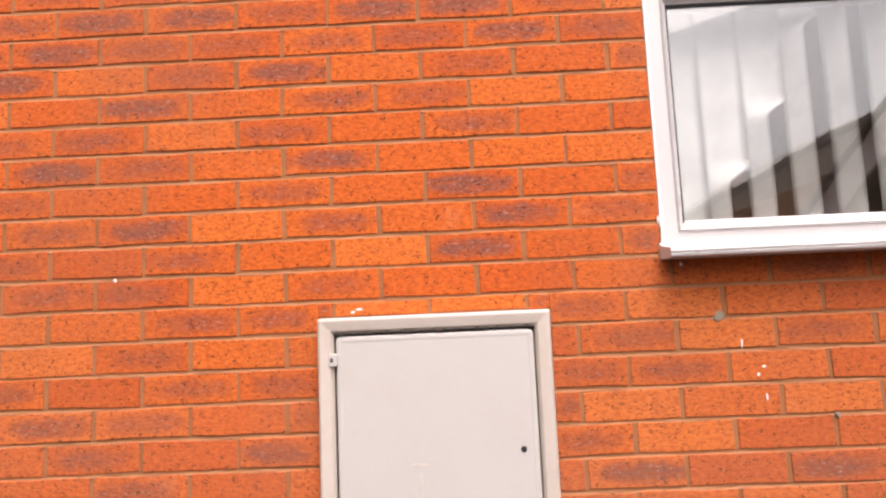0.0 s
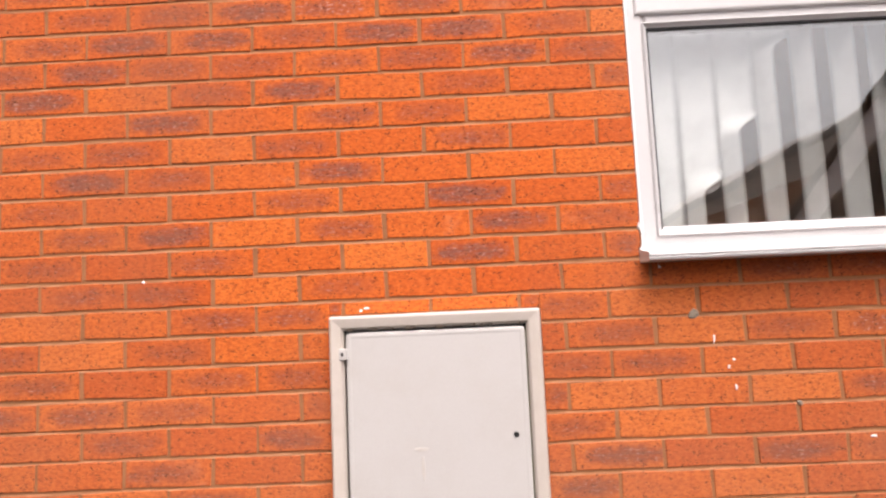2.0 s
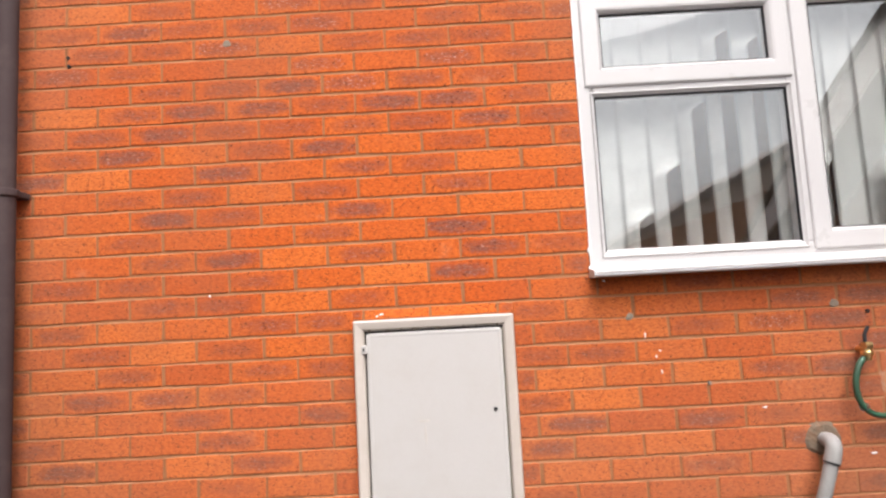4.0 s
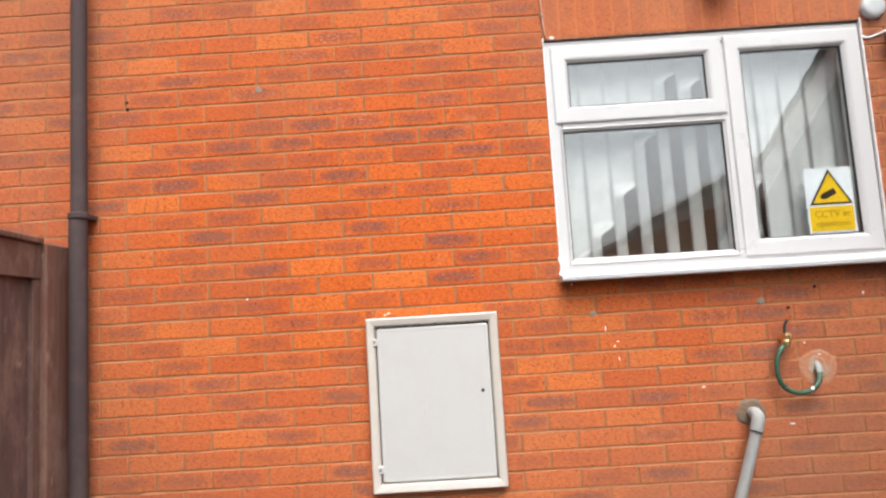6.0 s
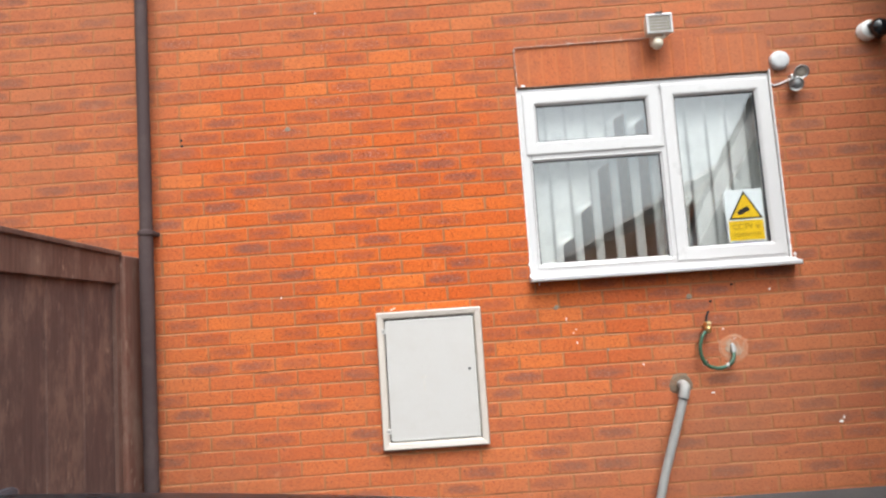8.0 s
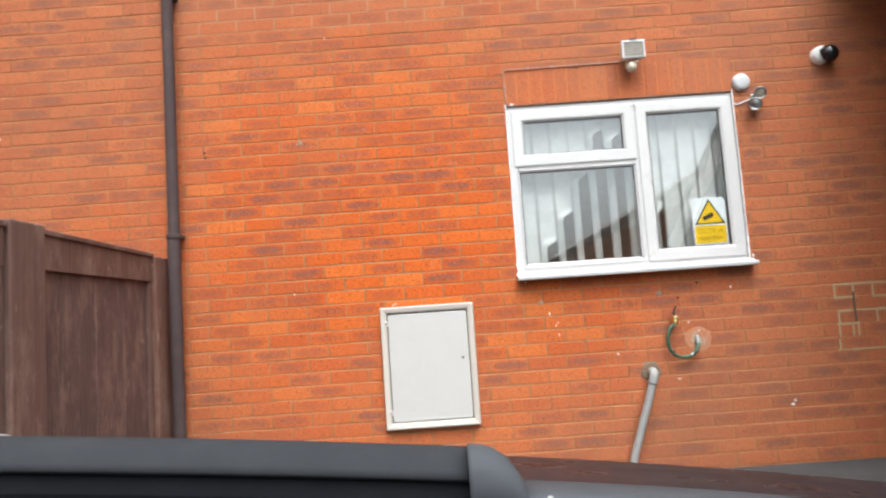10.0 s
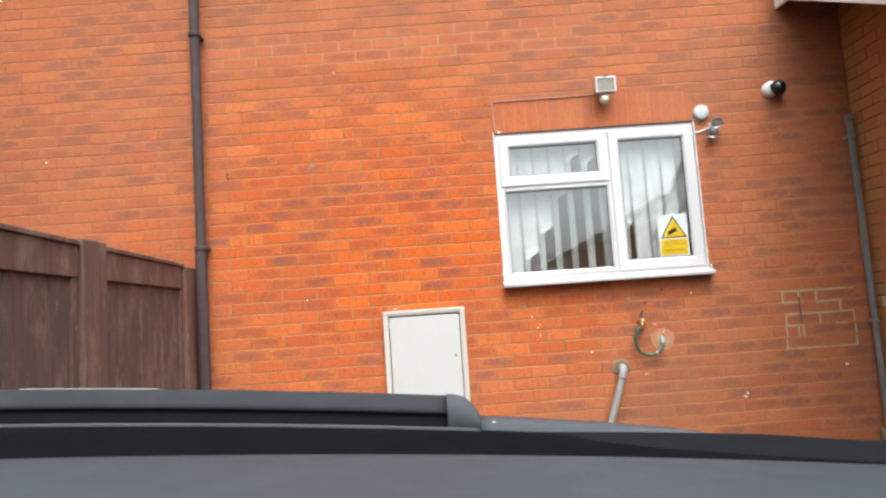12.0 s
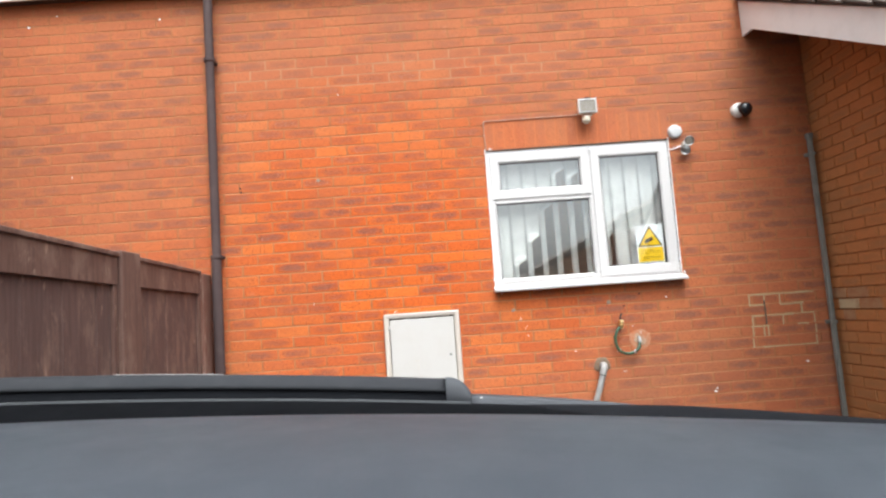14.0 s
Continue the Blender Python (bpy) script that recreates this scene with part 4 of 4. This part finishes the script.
def edge_strip(x0, x1, profile, n=30, end=0.0, lift=None):
    """A moulding carried along the windscreen base; profile of (d, rise)."""
    bm = bmesh.new()
    loops = []
    for i in range(n + 1):
        x = x0 + (x1 - x0) * i / n
        k = 1.0
        if end and x > x1 - end:
            k = math.sqrt(max(0.0, 1 - ((x - (x1 - end)) / end) ** 2)) * 0.95 + 0.05
        loops.append([bm.verts.new((x, CY + d, car_z(d, x) - 0.024 + r * k + (lift(x) if lift else 0.0))) for d, r in profile])
    for a, b in zip(loops, loops[1:]):
        for i in range(len(profile)):
            j = (i + 1) % len(profile)
            bm.faces.new((a[i], a[j], b[j], b[i]))
    bm.faces.new(loops[0])
    bm.faces.new(loops[-1])
    return bm


car = thing("car", 0.14, CY + 1.0, 0.0, "dark blue-grey car front with a grey scuttle panel", "car")
CX0, CX1 = -1.00, 1.24
XS = [CX0 + (CX1 - CX0) * i / 28 for i in range(29)]
piece("dashboard", shell(XS, [(0.04, 0.28), (0.24, 0.21), (0.44, 0.132), (0.64, 0.080), (0.82, 0.057), (0.88, 0.054), (0.904, 0.060), (0.916, 0.080), (0.92, 0.15)]), DASH, car, "grey vinyl dashboard top", True)
piece("screen_base", shell(XS, [(0.924, 0.148), (1.00, 0.068), (1.12, 0.038), (1.146, 0.0295), (1.17, 0.0295), (1.20, 0.036), (1.24, 0.09)]), SCREEN_BASE, car, "black windscreen base", True)
piece("lower_seal", edge_strip(CX0, 0.198, [(1.1465, -0.008), (1.147, -0.0025), (1.149, 0.0005), (1.152, 0.0005), (1.153, -0.002), (1.154, -0.008)]), RIDGE, car, smooth=True)
piece("bonnet_seal", edge_strip(CX0, 0.145, [(1.226, 0.018), (1.206, 0.022), (1.202, 0.026), (1.206, 0.034), (1.222, 0.050), (1.232, 0.056), (1.252, 0.059), (1.270, 0.050), (1.270, 0.018)]), SEAL, car, "ribbed grey rubber bonnet seal", True)
# solid black strip gives the shade of the groove under the seal
piece("seal_groove", edge_strip(CX0, 0.198, [(1.212, -0.03), (1.206, 0.000), (1.212, 0.0215), (1.232, 0.0215), (1.240, -0.03)]), SCREEN_BASE, car, "black strip painted as the shaded groove under the seal")
piece("screen_base_side", edge_strip(0.150, CX1 - 0.005, [(1.05, -0.060), (1.09, -0.030), (1.14, -0.010), (1.165, -0.003), (1.172, -0.006), (1.174, -0.05)], 40, 0.0, lambda x: 0.016 * min(1.0, max(0.0, (x - 0.30) / 0.40))), SCREEN_BASE, car, "raised black windscreen base", True)
piece("seal_end", edge_strip(0.142, 0.206, [(1.180, -0.012), (1.182, 0.036), (1.196, 0.058), (1.250, 0.062), (1.274, 0.050), (1.274, -0.04)], 16, 0.052), COWL, car, "rounded rubber end cap", True)
piece("cowl", edge_strip(0.202, 0.72, [(1.176, -0.030), (1.178, 0.010), (1.190, 0.016), (1.250, 0.023), (1.280, -0.04)], 24, 0.46), COWL, car, smooth=True)
piece("screw", lathe([(0.0, 0.0025), (0.0035, 0.002), (0.005, -0.005)], Matrix.Translation((0.226, CY + 1.181, car_z(1.181, 0.226) - 0.014)) @ pose(0, 0, 0, 70, 0, 0), 12), PIPE_GREY, car, "small pale screw")
# pale grey strip painted as the sky's reflection along the bonnet edge
piece("bonnet_lip", edge_strip(-0.70, -0.34, [(1.262, 0.040), (1.266, 0.0615), (1.272, 0.0615), (1.274, 0.040)], 24, 0.10), PIPE_GREY, car, "thin pale strip painted as sky glint on the bonnet edge")
BXS = [CX0 + 0.02 + (CX1 - CX0 - 0.04) * i / 22 for i in range(23)]
piece("bonnet", shell(BXS, [(1.27, 0.055), (1.5, 0.045), (1.9, 0.035), (2.2, 0.040), (2.40, 0.055), (2.50, 0.080), (2.54, 0.12), (2.56, 0.20)], 0.012), CAR_PAINT, car, "dark painted bonnet", True)
piece("bumper", boxed(CX0 + 0.02, CX1 - 0.02, CY + 2.30, CY + 2.60, 0.20, 0.40, 0.05, 3), CAR_PAINT, car)
for x0, x1, zz in ((CX0 + 0.02, CX0 + 0.06, 0.66), (CX1 - 0.06, CX1 - 0.02, 0.40)):
    piece("wing", boxed(x0, x1, CY + 0.05, CY + 2.45, 0.22, zz, 0.012), CAR_PAINT, car)
for x in (CX0 + 0.14, CX1 - 0.14):
    m = Matrix.Translation((x, CY + 1.75, 0.23)) @ pose(0, 0, 0, 0, 90, 0)
    wheel = piece("wheel", lathe([(0.0, 0.05), (0.13, 0.06), (0.15, 0.075), (0.15, -0.075), (0.0, -0.075)], m, 28), STEEL, car)
    piece("tyre", lathe([(0.152, -0.08), (0.20, -0.085), (0.228, -0.06), (0.23, 0.0), (0.228, 0.06), (0.20, 0.085), (0.152, 0.08)], m, 36), RUBBER, wheel)

# ---- bricks, each proud of the joints ----
# o: clean orange, m: redder, d: dark fired core; one line a course from the eighth over the datum course downwards, first brick at the left
COURSES = {8: "mddmddm", 7: "dmmmmdm", 6: "domdomommm", 5: "odommoo", 4: "mmomomoo", 3: "dmodooo", 2: "moomodom", 1: "mdomodm", 0: "momoodom", -1: "mmomooo",
           9: "mmdlmmoo", 10: "moololm", 11: "mlommmoo", 12: "dmmlomm", 13: "molmmoml", -2: "oommoomo", -3: "omoomom", -4: "mommoomm"}
KIND = {"o": BRICK_O, "m": BRICK_M, "d": BRICK_D, "l": BRICK_L}
DATUM, PITCH, RISE = 1.17, 0.225, 0.075
HOLES = [(OX0 - 0.004, OX1 + 0.004, OZ0 - 0.003, OZ1 + 0.212), (BX0 - 0.004, BX1 + 0.004, BZ0 - 0.004, BZ1 + 0.004)]


def trimmed(x0, x1, z0, z1):
    """The pieces of a brick face that the openings leave."""
    for hx0, hx1, hz0, hz1 in HOLES:
        if x1 <= hx0 or x0 >= hx1 or z1 <= hz0 or z0 >= hz1:
            continue
        tall = min(z1, hz1) - max(z0, hz0) > 0.018
        if not tall:
            return [(x0, x1, hz1 if z0 < hz1 < z1 else z0, hz0 if z0 < hz0 < z1 else z1)]
        left = [(x0, hx0, z0, z1)] if hx0 - x0 > 0.012 else []
        right = [(hx1, x1, z0, z1)] if x1 - hx1 > 0.012 else []
        a, b = max(x0, hx0), min(x1, hx1)
        if b - a < 0.012:
            return left + right
        low = [(a, b, z0, hz0)] if hz0 - z0 > 0.012 else []
        high = [(a, b, hz1, z1)] if z1 - hz1 > 0.012 else []
        return left + right + low + high
    return [(x0, x1, z0, z1)]


def brick_geometry(w, h, depth=0.022, c=0.0013, rnd=None):
    """Corners, faces and face coordinates of a brick with worn front edges, centred on its front."""
    a, b = w / 2, h / 2
    sq = [(-1, -1), (-0.35, -1), (0.30, -1), (1, -1), (1, 1), (0.35, 1), (-0.30, 1), (-1, 1)]
    j = [(rnd.uniform(-0.0018, 0.0018), rnd.uniform(-0.0020, 0.0020)) for _ in sq] if rnd else [(0, 0)] * 8
    v = [(sx * a + dx, depth, sz * b + dz) for (sx, sz), (dx, dz) in zip(sq, j)]
    v += [(sx * a + dx, c * 0.8, sz * b + dz) for (sx, sz), (dx, dz) in zip(sq, j)]
    v += [(sx * (a - c) + dx, 0.0, sz * (b - c) + dz) for (sx, sz), (dx, dz) in zip(sq, j)]
    f = [tuple(range(16, 24))]
    for i in range(8):
        k = (i + 1) % 8
        f += [(8 + i, 8 + k, 16 + k, 16 + i), (i, k, 8 + k, 8 + i)]
    return v, f, [(x / w + 0.5, z / h + 0.5) for x, _, z in v]


def mesh_from(name, v, f, uv, material):
    me = bpy.data.meshes.new(name)
    me.from_pydata(v, [], f)
    layer = me.uv_layers.new(name="UVMap")
    idx = np.empty(len(me.loops), dtype=np.int32)
    me.loops.foreach_get("vertex_index", idx)
    layer.data.foreach_set("uv", np.asarray(uv, dtype=np.float32)[idx].ravel())
    me.materials.append(material)
    return me


rnd = random.Random(11)
BANK = {k: [mesh_from("brick", *brick_geometry(0.2150, 0.0656, rnd=rnd), m) for _ in range(5)] for k, m in KIND.items()}
rest_v, rest_f, rest_uv = [], [], []
dark_v, dark_f, dark_uv = [], [], []
soldier_v, soldier_f, soldier_uv = [], [], []
# burnt bricks further along, as (x, z)
BURNT = [(2.54, 1.59), (2.77, 1.60), (2.78, 1.46), (2.21, 1.23), (2.22, 1.08), (2.10, 0.87), (2.68, 1.07), (2.76, 0.86), (2.30, 1.45), (2.62, 0.42), (1.98, 0.66), (2.45, 0.48), (2.12, 1.68)]


def add_rest(store, m, w, h):
    v, f, uv = brick_geometry(w, h, rnd=rnd)
    base = len(store[0])
    store[0].extend((m @ Vector(p))[:] for p in v)
    store[1].extend(tuple(i + base for i in q) for q in f)
    store[2].extend(uv)


singles = 0
for c in range(-16, 33):
    zc = DATUM + RISE * c
    shift = 0.0 if c % 2 == 0 else 0.5
    codes = COURSES.get(c, "")
    for k in range(-23, 14):
        x0 = (k + shift) * PITCH + 0.006
        x1 = x0 + 0.213
        if x0 > WX1 or x1 < WX0:
            continue
        x1 = min(x1, WX1 - 0.002)
        if x1 - x0 < 0.02:
            continue
        for a, b, z0, z1 in trimmed(x0 - 0.001, x1 + 0.001, zc - 0.0328, zc + 0.0328):
            w, h = b - a, z1 - z0
            m = pose((a + b) / 2 + rnd.uniform(-0.0012, 0.0012), rnd.uniform(-0.0006, 0.0006), (z0 + z1) / 2 + rnd.uniform(-0.0012, 0.0012), rnd.uniform(-0.45, 0.45), rnd.uniform(-0.55, 0.55), rnd.uniform(-0.15, 0.15))
            near = -1.36 < a and b < 1.30 and ((-4 <= c <= 21 and b < 0.56) or (-6 <= c <= -1 and a > 0.2))
            if near and singles < 300:
                i = k + 5
                code = codes[i] if 0 <= i < len(codes) else rnd.choice("ooommommool")
                if w > 0.213 and h > 0.063:
                    data = rnd.choice(BANK[code])
                else:
                    data = mesh_from("brick", *brick_geometry(w, h, rnd=rnd), KIND[code])
                ob = new("brick", data)
                ob.parent = wall_north
                ob.matrix_basis = m
                singles += 1
            elif any(a < bx < b and z0 < bz < z1 for bx, bz in BURNT):
                add_rest((dark_v, dark_f, dark_uv), m, w, h)
            else:
                add_rest((rest_v, rest_f, rest_uv), m, w, h)
# weather-struck bed joints: pointing that slopes out to the brick below
bed_v, bed_f = [], []
for c in range(-14, 32):
    z = DATUM + RISE * c + 0.0324
    for start, stop in ((-5.0, OX0 - 0.006), (OX0 - 0.006, OX1 + 0.006), (OX1 + 0.006, WX1)):
        if start > -4.9 and stop < WX1 and OZ0 - 0.02 < z < OZ1 + 0.222:
            continue
        count = int((stop - start) / 0.028)
        for i in range(count + 1):
            x = start + (stop - start) * i / count
            lip = 0.0002 + rnd.uniform(0.0, 0.0013)
            rise = rnd.uniform(0.0036, 0.0072)
            base = len(bed_v)
            bed_v += [(x, lip, z + rnd.uniform(-0.0010, 0.0009)), (x, 0.0032, z + rise)]
            if i:
                bed_f.append((base - 2, base, base + 1, base - 1))
beds = new("mortar_beds", bpy.data.meshes.new("mortar_beds"))
beds.data.from_pydata(bed_v, [], bed_f)
beds.data.materials.append(BED_MORTAR)
beds.parent = wall_north
tagged(beds, kind="stuff")

# soldier course over the window
x = OX0
while x < OX1 - 0.03:
    m = pose(x + 0.0375, rnd.uniform(-0.0015, 0.001), OZ1 + 0.109, 0, 90, 0)
    add_rest((soldier_v, soldier_f, soldier_uv), m, 0.205, 0.0660)
    x += 0.0755
soldiers = new("soldier_course", mesh_from("soldier_course", soldier_v, soldier_f, soldier_uv, BRICK_SOLDIER))
soldiers.parent = wall_north
tagged(soldiers, kind="stuff")
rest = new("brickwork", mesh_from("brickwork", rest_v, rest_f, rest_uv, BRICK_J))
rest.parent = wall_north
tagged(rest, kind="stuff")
burnt = new("burnt_brickwork", mesh_from("burnt_brickwork", dark_v, dark_f, dark_uv, BRICK_JD))
burnt.parent = wall_north
tagged(burnt, kind="stuff")

side_v, side_f, side_uv = [], [], []
for c in range(-16, 26):
    zc = DATUM + RISE * c
    for k in range(-15, 1):
        y1 = (k + (0.0 if c % 2 else 0.5)) * PITCH - 0.002
        y0 = y1 - 0.215
        y1 = min(y1, -0.004)
        y0 = max(y0, -3.0)
        if y1 - y0 < 0.03 or zc + 0.03 > roof_z((y0 + y1) / 2) + 0.02:
            continue
        m = Matrix.Translation((RX + rnd.uniform(-0.001, 0.0015), (y0 + y1) / 2, zc)) @ pose(0, 0, 0, rnd.uniform(-0.3, 0.3), rnd.uniform(-0.3, 0.3), -90)
        add_rest((side_v, side_f, side_uv), m, y1 - y0, 0.065)
side = new("brickwork", mesh_from("brickwork", side_v, side_f, side_uv, BRICK_SIDE))
side.parent = wall_east
tagged(side, kind="stuff")
for y0, y1, c, m in ((-0.285, -0.075, -4, AIR_BRICK), (-0.165, -0.012, -3, FADED_BRICK), (-0.390, -0.180, -3, FADED_BRICK), (-0.510, -0.300, -4, FADED_BRICK), (-0.235, -0.110, -5, FADED_BRICK)):
    zc = DATUM + RISE * c
    pale = part("limewashed_brick", boxed(RX - 0.005, RX + 0.012, y0, y1, zc - 0.033, zc + 0.033, 0.003), m)
    tagged(pale, "pale limewashed brick in the side wall", "brick", "limewashed bricks of the wing")
